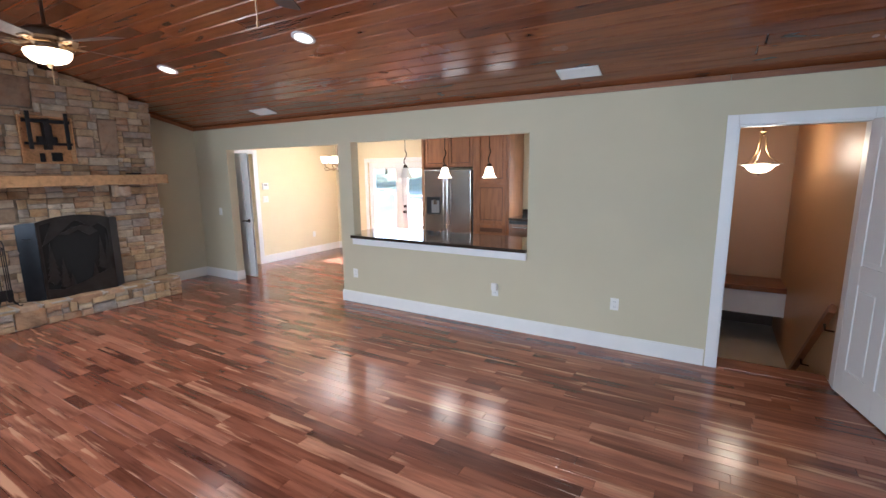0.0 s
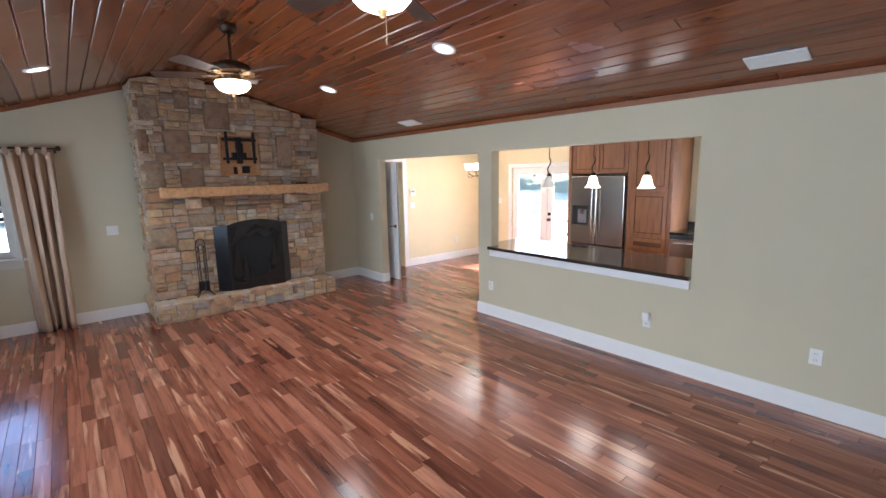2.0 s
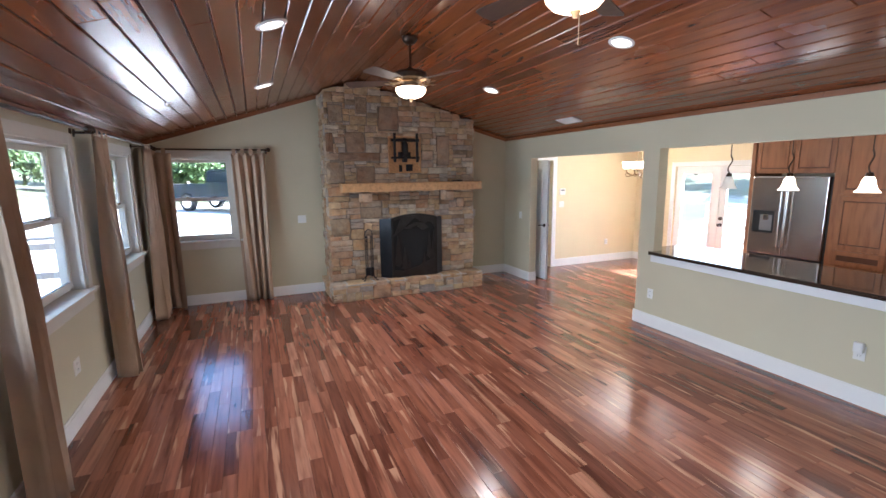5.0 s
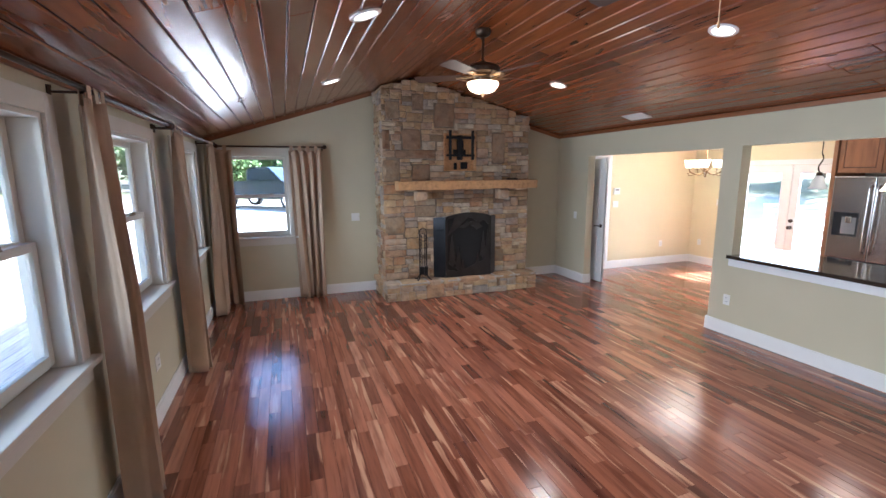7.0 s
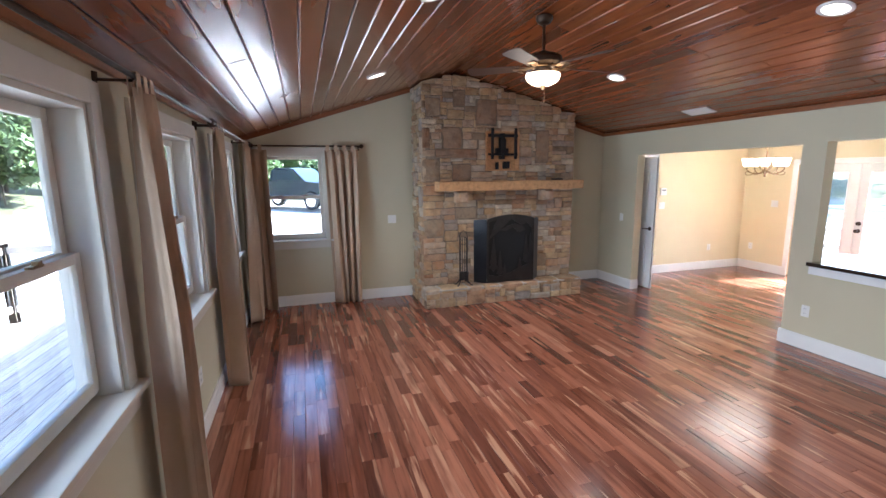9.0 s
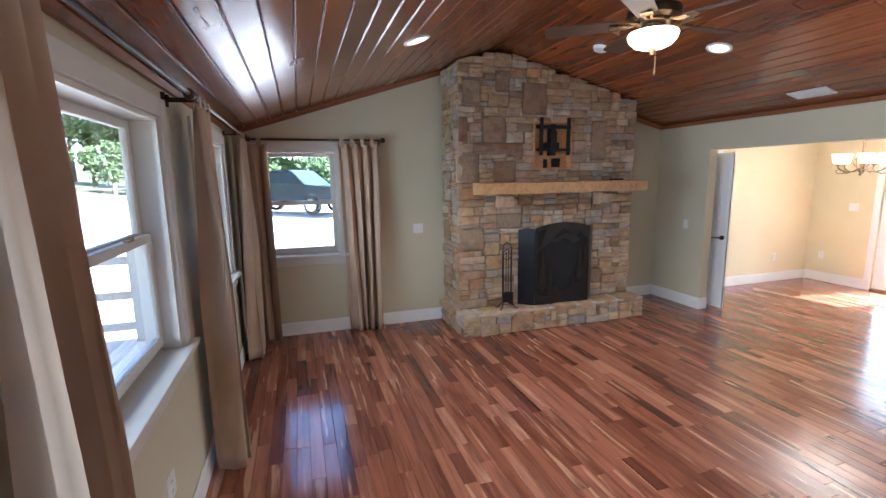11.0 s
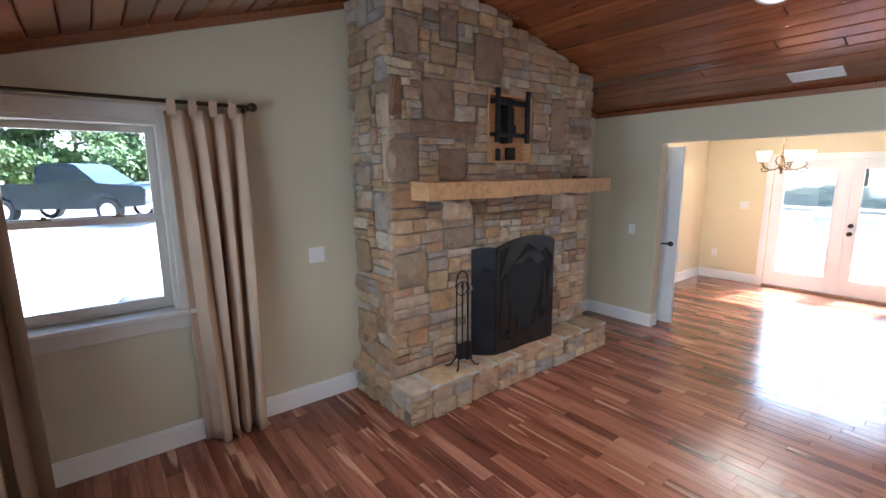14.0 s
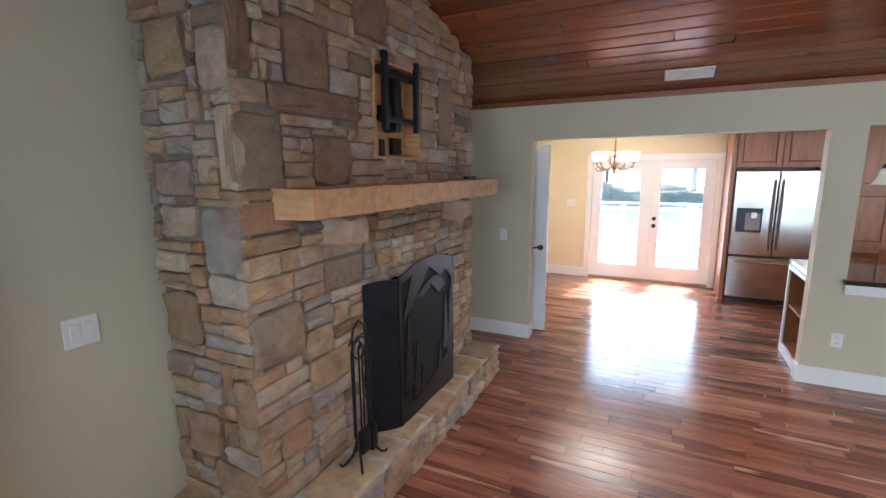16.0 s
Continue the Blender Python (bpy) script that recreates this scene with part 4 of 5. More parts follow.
flat([(2.36, 0.88), (2.52, 1.0), (2.66, 1.13), (2.70, 1.155), (2.76, 1.12), (2.86, 1.06), (2.93, 1.10), (3.02, 1.02), (3.02, 1.15), (2.86, 1.185), (2.66, 1.19), (2.48, 1.165)], SXF + 0.0015)
flat([(2.36, 0.29), (2.36, 0.38), (2.5, 0.35), (2.7, 0.40), (2.85, 0.46), (3.02, 0.52), (3.02, 0.29)], SXF + 0.0018)
flat([(2.52, 1.0), (2.62, 0.99), (2.72, 1.04), (2.82, 0.96), (2.92, 1.0), (2.86, 1.06), (2.76, 1.09), (2.66, 1.07)], SXF + 0.0022)
made("cutout", bm, CUTOUT, screen)
bm = bmesh.new()
tube(bm, [(SXF - 0.06, SY0 - 0.105, 0.98), (SXF - 0.045, SY0 - 0.12, 0.98), (SXF - 0.02, SY0 - 0.08, 0.97), (SXF - 0.02, SY0 - 0.05, 0.98)], 0.006)
made("handle", bm, BLACK, screen, True)

# fire tools
tools = base("fire_tool_set", "black wrought-iron fire tools on a scrolled stand", "fire tools")
TX, TY, TZ = -6.02, 1.99, HZ + 0.006
bm = bmesh.new()
for s in (-0.055, 0.055):
    tube(bm, [(TX, TY + s, TZ + 0.08), (TX, TY + s, TZ + 0.68), (TX, TY + s * 0.8, TZ + 0.73), (TX, TY, TZ + 0.76)], 0.006)
for a in range(4):
    c, d = math.cos(a * math.pi / 2 + 0.78), math.sin(a * math.pi / 2 + 0.78)
    tube(bm, [(TX + c * 0.02, TY + d * 0.05, TZ + 0.12), (TX + c * 0.03, TY + d * 0.08, TZ + 0.06), (TX + c * 0.07, TY + d * 0.12, TZ + 0.012), (TX + c * 0.09, TY + d * 0.145, TZ + 0.004), (TX + c * 0.1, TY + d * 0.155, TZ + 0.018)], 0.007)
tube(bm, [(TX, TY - 0.055, TZ + 0.12), (TX, TY + 0.055, TZ + 0.12)], 0.006)
ring = [(TX, TY + 0.055 * math.cos(t), TZ + 0.62 + 0.055 * math.sin(t)) for t in [i * math.pi / 8 for i in range(17)]]
tube(bm, ring, 0.005)
made("stand", bm, BLACK, tools, True)
bm = bmesh.new()
for i, (dx, dy) in enumerate(((0.035, -0.03), (0.035, 0.03), (-0.03, -0.03), (-0.03, 0.03))):
    tube(bm, [(TX + dx, TY + dy, TZ + 0.13), (TX + dx, TY + dy, TZ + 0.6), (TX + dx + 0.012, TY + dy, TZ + 0.63), (TX + dx, TY + dy, TZ + 0.66), (TX + dx - 0.012, TY + dy, TZ + 0.63)], 0.005)
box(bm, TX + 0.02, TX + 0.05, TY - 0.07, TY + 0.0, TZ + 0.08, TZ + 0.2, 0.004)
box(bm, TX + 0.015, TX + 0.055, TY + 0.005, TY + 0.055, TZ + 0.06, TZ + 0.2, 0.008)
made("tool", bm, BLACK, tools, True)


# ---- curtains and rods ----
def curtain(along, u0, u1, v, b0, b1, top, folds, seed, side=1):
    """A tab-top panel from u0 to u1 at the rod, b0 to b1 at the hem, hanging at depth v."""
    r = random.Random(seed)
    t = base("curtain", "beige linen tab-top curtain hanging to the floor", "curtain", "tab-top curtains")
    bm = bmesh.new()
    nu, nz = folds * 12, 26
    grid = []
    depth = [r.uniform(0.6, 1.25) for _ in range(folds + 1)]
    lean = [r.uniform(-0.35, 0.35) for _ in range(folds + 1)]
    for iz in range(nz + 1):
        f = iz / nz
        z = top - 0.05 - f * (top - 0.05 - 0.012)
        row = []
        for iu in range(nu + 1):
            g = iu / nu
            k = min(int(g * folds), folds - 1)
            q = g * folds - k
            # folds merge and shift on the way down
            d = depth[k] + (depth[k + 1] - depth[k]) * q
            sh = lean[k] + (lean[k + 1] - lean[k]) * q
            wave = math.sin(2 * math.pi * (folds * g + sh * f)) * d
            wave += 0.45 * f * math.sin(math.pi * folds * g + seed + 1.5 * f)
            amp = 0.028 + 0.036 * min(1.0, f * 2.2)
            lo, hi = u0 + (b0 - u0) * f ** 0.8, u1 + (b1 - u1) * f ** 0.8
            u = lo + (hi - lo) * g + 0.25 * (hi - lo) / folds * math.sin(4 * math.pi * folds * g + seed) * min(1, 3 * f) * 0.6
            w = v + side * (amp * wave + 0.02 * f * math.sin(2 * g + seed))
            row.append(bm.verts.new((u, w, z + 0.006 * math.sin(9 * g + seed)) if along == "x" else (w, u, z + 0.006 * math.sin(9 * g + seed))))
        grid.append(row)
    for a, b in zip(grid, grid[1:]):
        for i in range(nu):
            bm.faces.new((a[i], a[i + 1], b[i + 1], b[i]))
    o = made("cloth", bm, CURTAIN, t, True)
    m = o.modifiers.new("thickness", "SOLIDIFY")
    m.thickness = 0.003
    for k in range(folds):
        bm = bmesh.new()
        g = (k + 0.35) / folds
        u = u0 + (u1 - u0) * g
        for dv in (-0.017, 0.017):
            q = (u - 0.022, u + 0.022, v + dv - 0.002, v + dv + 0.002, top - 0.075, top + 0.012)
            box(bm, *(q if along == "x" else (q[2], q[3], q[0], q[1], q[4], q[5])))
        q = (u - 0.022, u + 0.022, v - 0.019, v + 0.019, top + 0.011, top + 0.015)
        box(bm, *(q if along == "x" else (q[2], q[3], q[0], q[1], q[4], q[5])))
        made("tab", bm, CURTAIN, t)
    return t


ROD = 2.185
CV = S + 0.135
curtain("x", -2.49, -2.74, CV, -2.48, -2.71, ROD, 3, 1)
curtain("x", -4.26, -4.64, CV, -4.28, -4.60, ROD, 3, 2)
curtain("x", -6.10, -6.44, CV, -6.06, -6.38, ROD, 4, 3)
curtain("y", -0.72, -0.48, W + 0.10, -0.72, -0.46, 2.165, 2, 4, -1)
curtain("y", 0.24, 0.68, W + 0.10, 0.30, 0.66, 2.165, 4, 5, -1)


def rod(along, a, b, v, z, brackets, wallface):
    t = base("curtain_rod", "dark bronze curtain rod with ball finials", "curtain rod", "curtain rods")
    bm = bmesh.new()
    P = (lambda u, w, zz: (u, w, zz)) if along == "x" else (lambda u, w, zz: (w, u, zz))
    tube(bm, [P(a, v, z), P(b, v, z)], 0.011, 12)
    made("pole", bm, BRONZE, t, True)
    for u in (a, b):
        bm = bmesh.new()
        r = bmesh.ops.create_uvsphere(bm, u_segments=14, v_segments=8, radius=0.03)
        for q in r["verts"]:
            q.co += Vector(P(u, v, z))
        made("finial", bm, BRONZE, t, True)
    for u in brackets:
        bm = bmesh.new()
        tube(bm, [P(u, wallface, z - 0.02), P(u, v, z - 0.018), P(u, v + 0.0, z - 0.011)], 0.006)
        tube(bm, [P(u, wallface, z - 0.05), P(u, wallface + (0.006 if v > wallface else -0.006), z + 0.01)], 0.012)
        made("bracket", bm, BRONZE, t, True)


rod("x", -6.56, -4.22, CV, ROD, (-6.12, -4.26), S)
rod("x", -4.14, -1.10, CV, ROD, (-4.18, -2.51, -1.14), S)
rod("y", -0.66, 0.73, W + 0.10, 2.165, (-0.72, 0.70), W)


# ---- wall plates ----
def plate(name, label, face, u, z, w, kind, out, along="x"):
    """A switch or outlet plate on a wall."""
    t = base(name, label, "wall plate")
    def B(nm, mat, items):
        real = []
        for a, b, d0, d1, z0, z1 in items:
            p, q = sorted((face + out * d0, face + out * d1))
            real.append((u + a, u + b, p, q, z + z0, z + z1) if along == "x" else (p, q, u + a, u + b, z + z0, z + z1))
        boxes(nm, mat, real, t, 0.0015)
    B("cover", PLATE, [(-w / 2, w / 2, 0, 0.006, -0.058, 0.058)])
    gangs = max(1, round(w / 0.06) - 0) if kind == "switch" else 1
    for i in range(gangs):
        c = (i - (gangs - 1) / 2) * 0.046
        if kind == "switch":
            B("rocker", PLATE, [(c - 0.017, c + 0.017, 0.006, 0.010, -0.034, 0.034)])
        else:
            B("socket", PLATE, [(-0.017, 0.017, 0.006, 0.008, 0.008, 0.036), (-0.017, 0.017, 0.006, 0.008, -0.036, -0.008)])
            B("slot", SLOT, [(x, x + 0.004, 0.008, 0.009, zz, zz + 0.012) for x in (-0.009, 0.006) for zz in (0.018, -0.028)])
    return t


plate("outlet", "white duplex outlet on the beige wall", N, -0.19, 0.44, 0.075, "outlet", -1)
plate("outlet", "white duplex outlet on the beige wall", N, -3.385, 0.39, 0.075, "outlet", -1)
plate("outlet", "white duplex outlet under a plugged-in night light", N, -1.41, 0.41, 0.075, "outlet", -1)
nl = base("night_light", "white plug-in night light in the outlet", "night light")
boxes("case", PLATE, [(-1.44, -1.375, N - 0.05, N - 0.0095, 0.42, 0.50)], nl, 0.012)
plate("light_switch", "white double rocker switch plate", N, -6.17, 1.09, 0.075, "switch", -1)
plate("light_switch", "white double rocker switch plate", W, 1.14, 1.15, 0.12, "switch", 1, "y")
plate("light_switch", "white rocker switch beside the chimney", W, 4.02, 1.12, 0.12, "switch", 1, "y")
plate("outlet", "white double outlet plate below the windows", S, -3.62, 0.42, 0.12, "outlet", 1)
plate("outlet", "white outlet plate below the windows", S, -5.35, 0.42, 0.075, "outlet", 1)
plate("light_switch", "white switch plate in the dining room", FAR, -6.06, 1.21, 0.12, "switch", -1)
plate("outlet", "white outlet on the dining room wall", FAR, -6.42, 0.42, 0.075, "outlet", -1)
plate("outlet", "white outlet on the dining room side wall", LEFT, 7.04, 0.40, 0.075, "outlet", 1, "y")
plate("light_switch", "white switch plate under the thermostat", LEFT, 5.90, 1.20, 0.12, "switch", 1, "y")
th = base("thermostat", "white wall thermostat with a grey display", "thermostat")
boxes("case", PLATE, [(LEFT, LEFT + 0.025, 5.84, 5.97, 1.38, 1.50)], th, 0.006)
boxes("display", SLOT, [(LEFT + 0.025, LEFT + 0.027, 5.865, 5.945, 1.45, 1.48)], th)

# ---- ceiling fixtures ----
def on_slope(x, y):
    """The pose of a fixture on the sloping ceiling, its z axis into the room."""
    z = ceiling_z(y)
    tilt = math.degrees(math.atan(SLOPE_S)) if y < RIDGE_Y else -math.degrees(math.atan(SLOPE))
    return pose(x, y, z - 0.002, tilt, 0, 0) @ pose(0, 0, 0, 180, 0, 0)


dl = base("downlight", "recessed ceiling downlight with white trim ring, lit", "downlight", "downlights")
bm = bmesh.new()
lathe(bm, [(0.098, 0.0), (0.098, 0.006), (0.09, 0.010), (0.074, 0.010), (0.070, 0.002)], n=32)
made("ring", bm, TRIM, dl, True)
bm = bmesh.new()
lathe(bm, [(0.001, 0.0035), (0.072, 0.0035), (0.072, 0.001)], n=32)
made("lens", bm, LED, dl, True)
spots = [(-4.57, 3.205), (-2.49, 3.19), (-0.4, 3.19), (-4.80, 0.67), (-2.77, 0.67), (-0.7, 0.67)]
for i, (x, y) in enumerate(spots):
    if i == 0:
        dl.matrix_basis = on_slope(x, y)
    else:
        copy_thing(dl, on_slope(x, y))
    m = on_slope(x, y)
    p, d = m @ Vector((0, 0, 0.03)), m.to_3x3() @ Vector((0, 0, 1))
    spot(p.x, p.y, p.z, 9, tuple(d), cone=115, size=0.08)

vent = base("ceiling_vent", "white louvred ceiling air vent", "air vent", "ceiling vents")
bm = bmesh.new()
for q in ((-0.17, 0.17, -0.085, -0.065), (-0.17, 0.17, 0.065, 0.085), (-0.17, -0.15, -0.065, 0.065), (0.15, 0.17, -0.065, 0.065)):
    box(bm, *q, 0.0, 0.012, 0.003)
made("frame", bm, PLATE, vent)
bm = bmesh.new()
for i in range(8):
    y = -0.058 + i * 0.0166
    box(bm, -0.15, 0.15, y - 0.0065, y + 0.0035, 0.001, 0.009)
made("louvre", bm, PLATE, vent)
vent.matrix_basis = on_slope(-0.52, 4.34)
copy_thing(vent, on_slope(-4.59, 4.38))

sd = base("smoke_detector", "round white smoke detector on the ceiling", "smoke detector")
bm = bmesh.new()
lathe(bm, [(0.001, 0.036), (0.045, 0.035), (0.06, 0.028), (0.066, 0.01), (0.07, 0.0)], n=28)
made("case", bm, PLATE, sd, True)
sd.matrix_basis = on_slope(-5.32, 2.60)


def fan(x, y, turn, dz):
    t = base("ceiling_fan", "bronze ceiling fan with a lit amber glass bowl", "ceiling fan", "ceiling fans", (x, y, 0))
    bm = bmesh.new()
    top = ceiling_z(y)
    lathe(bm, [(0.001, top), (0.07, top - 0.005), (0.072, top - 0.03), (0.055, top - 0.06), (0.03, top - 0.075), (0.001, top - 0.076)])
    lathe(bm, [(0.012, top - 0.07), (0.012, 2.76 + dz)], n=12)
    made("downrod", bm, BRONZE, t, True)
    bm = bmesh.new()
    lathe(bm, [(0.012, 2.79), (0.03, 2.785), (0.05, 2.765), (0.12, 2.755), (0.155, 2.735), (0.16, 2.71), (0.15, 2.685), (0.11, 2.67), (0.10, 2.65), (0.075, 2.64), (0.07, 2.615), (0.09, 2.61), (0.09, 2.60), (0.02, 2.598)], n=32)
    made("motor", bm, BRONZE, t, True).location.z = dz
    bm = bmesh.new()
    lathe(bm, [(0.145, 2.598), (0.15, 2.585), (0.141, 2.555), (0.113, 2.525), (0.07, 2.507), (0.001, 2.50)], n=36)
    made("bowl", bm, FROST, t, True).location.z = dz
    bm = bmesh.new()
    lathe(bm, [(0.001, 2.47), (0.012, 2.475), (0.018, 2.49), (0.03, 2.505), (0.001, 2.51)], n=16)
    tube(bm, [(0.03, 0, 2.50), (0.03, 0.002, 2.36)], 0.0025)
    tube(bm, [(0.03, 0.002, 2.37), (0.03, 0.002, 2.345)], 0.006)
    made("finial", bm, BRASS, t, True).location.z = dz
    bm = bmesh.new()
    bl = bmesh.new()
    for k in range(5):
        m = pose(0, 0, 0, 0, 0, turn + 72 * k)
        n0, n1 = len(bm.verts), len(bl.verts)
        tube(bm, [(0.10, 0, 2.66), (0.16, 0.015, 2.645), (0.21, 0.02, 2.65)], 0.009)
        tube(bm, [(0.10, 0, 2.66), (0.16, -0.015, 2.645), (0.21, -0.02, 2.65)], 0.009)
        box(bm, 0.19, 0.26, -0.035, 0.035, 2.646, 2.652, 0.002)
        bm.verts.ensure_lookup_table()
        for v in list(bm.verts)[n0:]:
            v.co = m @ v.co
        out = [(0.20, -0.055), (0.62, -0.072), (0.655, -0.06), (0.665, 0.0), (0.655, 0.06), (0.62, 0.072), (0.20, 0.055)]
        a = [bl.verts.new((q[0], q[1], 2.654 + q[1] * 0.2)) for q in out]
        b = [bl.verts.new((q[0], q[1], 2.661 + q[1] * 0.2)) for q in out]
        bl.faces.new(a), bl.faces.new(b)
        for i in range(7):
            bl.faces.new((a[i], a[(i + 1) % 7], b[(i + 1) % 7], b[i]))
        bl.verts.ensure_lookup_table()
        for v in list(bl.verts)[n1:]:
            v.co = m @ v.co
    made("blade_iron", bm, BRASS, t, True).location.z = dz
    made("blade", bl, BLADE, t).location.z = dz
    bulb(x, y, 2.42 + dz, 1.2, 0.2)
    bulb(x, y, 2.63 + dz, 2.0, 0.05)
    return t


fan(-3.97, 1.98, 20, 0.03)
fan(-1.54, 1.98, 50, 0.06)


# ---- dining and kitchen ----
ch = base("chandelier", "bronze scrolled chandelier with five lit glass shades", "chandelier", at=(-5.29, 6.45, 0))
bm = bmesh.new()
lathe(bm, [(0.001, 1.69), (0.018, 1.70), (0.012, 1.73), (0.035, 1.76), (0.04, 1.79), (0.02, 1.82), (0.014, 1.88), (0.03, 1.91), (0.012, 1.95), (0.01, 2.10), (0.001, 2.11)], n=16)
for k in range(5):
    a = 2 * math.pi * k / 5 + 0.3
    c, s = math.cos(a), math.sin(a)
    tube(bm, [(c * r, s * r, z) for r, z in ((0.03, 1.78), (0.08, 1.745), (0.14, 1.74), (0.20, 1.765), (0.235, 1.80), (0.235, 1.83))], 0.008)
    tube(bm, [(c * r, s * r, z) for r, z in ((0.14, 1.74), (0.19, 1.72), (0.235, 1.725), (0.25, 1.755), (0.22, 1.775), (0.195, 1.76))], 0.006)
    tube(bm, [(c * r, s * r, z) for r, z in ((0.02, 1.92), (0.06, 1.90), (0.08, 1.85), (0.06, 1.81), (0.03, 1.80))], 0.006)
    lathe(bm, [(0.012, 1.82), (0.035, 1.83), (0.03, 1.845), (0.001, 1.85)], c * 0.235, s * 0.235, 0, 14)
tube(bm, [(0, 0, 2.1), (0, 0, 2.42)], 0.006)
lathe(bm, [(0.06, 2.42), (0.055, 2.40), (0.02, 2.39), (0.001, 2.389)], n=20)
made("frame", bm, BRASS, ch, True)
for k in range(5):
    a = 2 * math.pi * k / 5 + 0.3
    bm = bmesh.new()
    lathe(bm, [(0.03, 1.842), (0.052, 1.855), (0.06, 1.89), (0.066, 1.93), (0.078, 1.96), (0.074, 1.96), (0.062, 1.93), (0.05, 1.86)], math.cos(a) * 0.235, math.sin(a) * 0.235, 0, 18)
    made("shade", bm, SHADE_ON, ch, True)
# one upward spot added to carry the light of the five shades
spot(-5.29, 6.45, 1.99, 21, (0, 0, 1), 165, 0.2)

for i, x in enumerate((-3.03, -2.42, -1.80)):
    t = base("pendant_lamp", "bronze pendant lamp with a bell glass shade", "pendant lamp", "pendants over the counter", (x, 5.35, 0))
    bm = bmesh.new()
    lathe(bm, [(0.055, 2.42), (0.05, 2.40), (0.012, 2.39), (0.001, 2.389)], n=18)
    tube(bm, [(0, 0, 2.40), (0, 0, 1.96)], 0.005)
    tube(bm, [(0, 0.03 * math.sin(q * 2 * math.pi), 1.96 - 0.19 * q) for q in [j / 14 for j in range(15)]], 0.007)
    lathe(bm, [(0.001, 1.775), (0.022, 1.77), (0.034, 1.735), (0.001, 1.73)], n=16)
    made("stem", bm, BRONZE, t, True)
    bm = bmesh.new()
    lathe(bm, [(0.028, 1.735), (0.045, 1.71), (0.052, 1.67), (0.066, 1.63), (0.09, 1.60), (0.087, 1.60), (0.062, 1.63), (0.047, 1.67), (0.04, 1.71)], n=28)
    made("shade", bm, SHADE_ON if i else SHADE_OFF, t, True)
    if i:
        bulb(x, 5.35, 1.58, 0.9, 0.2)


def cabinet_door(bm, x0, x1, y, z0, z1):
    """Raised-panel door facing -y."""
    s = 0.055
    for q in ((x0, x0 + s, z0, z1), (x1 - s, x1, z0, z1), (x0 + s, x1 - s, z0, z0 + s), (x0 + s, x1 - s, z1 - s, z1)):
        box(bm, q[0], q[1], y - 0.02, y, q[2], q[3], 0.003)
    if x1 - x0 > 0.2 and z1 - z0 > 0.2:
        box(bm, x0 + s + 0.012, x1 - s - 0.012, y - 0.018, y - 0.001, z0 + s + 0.012, z1 - s - 0.012, 0.008)


def cabinet(name, label, x0, x1, y0, y1, z0, z1, doors):
    t = base(name, label, "cabinet", "kitchen cabinets")
    boxes("body", CABINET, [(x0, x1, y0, y1, z0, z1)], t, 0.002)
    for d in doors:
        bm = bmesh.new()
        cabinet_door(bm, d[0], d[1], y0 - 0.001, d[2], d[3])
        dr = made("door", bm, CABINET, t)
        # darker brown plate that shows in the groove round the raised panel
        boxes("panel_back", CABINET_GROOVE, [(d[0] + 0.05, d[1] - 0.05, y0 - 0.006, y0 - 0.002, d[2] + 0.05, d[3] - 0.05)], dr)
    return t


KY = 7.15
cabinet("fridge_panel", "maple end panel beside the fridge", -3.945, -3.895, KY - 0.02, FAR - 0.002, 0.0, 2.40, [])
cabinet("wall_cabinet", "maple cabinet with two raised-panel doors above the fridge", -3.893, -2.93, KY + 0.02, FAR - 0.002, 1.75, 2.40, [(-3.885, -3.415, 1.76, 2.34), (-3.405, -2.94, 1.76, 2.34)])
cabinet("pantry_cabinet", "tall maple pantry cabinet with raised-panel doors", -2.928, -2.28, KY, FAR - 0.002, 0.0, 2.40, [(-2.85, -2.33, 1.50, 2.33), (-2.85, -2.33, 0.82, 1.47), (-2.85, -2.33, 0.62, 0.80), (-2.85, -2.33, 0.12, 0.60)])
cabinet("base_cabinet", "maple base cabinet under a dark granite top", -1.63, KR - 0.002, KY, FAR - 0.002, 0.1, 0.885, [(-1.55, -1.08, 0.13, 0.87), (-1.06, -0.6, 0.13, 0.87), (-0.58, -0.1, 0.13, 0.87)])
tagged(boxes("granite_counter", GRANITE, [(-2.276, KR - 0.002, KY - 0.03, FAR - 0.002, 0.889, 0.925), (-2.276, KR - 0.002, FAR - 0.025, FAR - 0.004, 0.926, 1.02)], bevel=0.005), "dark polished granite counter with a low splash", "counter")
dw = base("dishwasher", "stainless dishwasher with a bar handle", "dishwasher")
boxes("body", STEEL, [(-2.27, -1.64, KY - 0.005, FAR - 0.05, 0.1, 0.885)], dw, 0.004)
boxes("control_strip", DARKPLASTIC, [(-2.27, -1.64, KY - 0.012, KY - 0.006, 0.83, 0.88)], dw, 0.002)
bm = bmesh.new()
tube(bm, [(-2.2, KY - 0.005, 0.77), (-2.2, KY - 0.05, 0.775), (-1.71, KY - 0.05, 0.775), (-1.71, KY - 0.005, 0.77)], 0.01)
made("handle", bm, STEEL, dw, True)

fr = base("refrigerator", "stainless french-door refrigerator with a dark water dispenser", "refrigerator")
F0, F1, FY, FT = -3.885, -2.955, 7.12, 1.71
boxes("body", plain("fridge_grey", (0.12, 0.12, 0.12), 0.5), [(F0, F1, FY + 0.06, FAR - 0.03, 0.02, FT - 0.01)], fr, 0.004)
fm = (F0 + F1) / 2
for nm, q in (("door", (F0, fm - 0.003, 0.625, FT)), ("door", (fm + 0.003, F1, 0.625, FT)), ("drawer", (F0, F1, 0.06, 0.605))):
    boxes(nm, STEEL, [(q[0], q[1], FY - 0.01, FY + 0.055, q[2], q[3])], fr, 0.012)
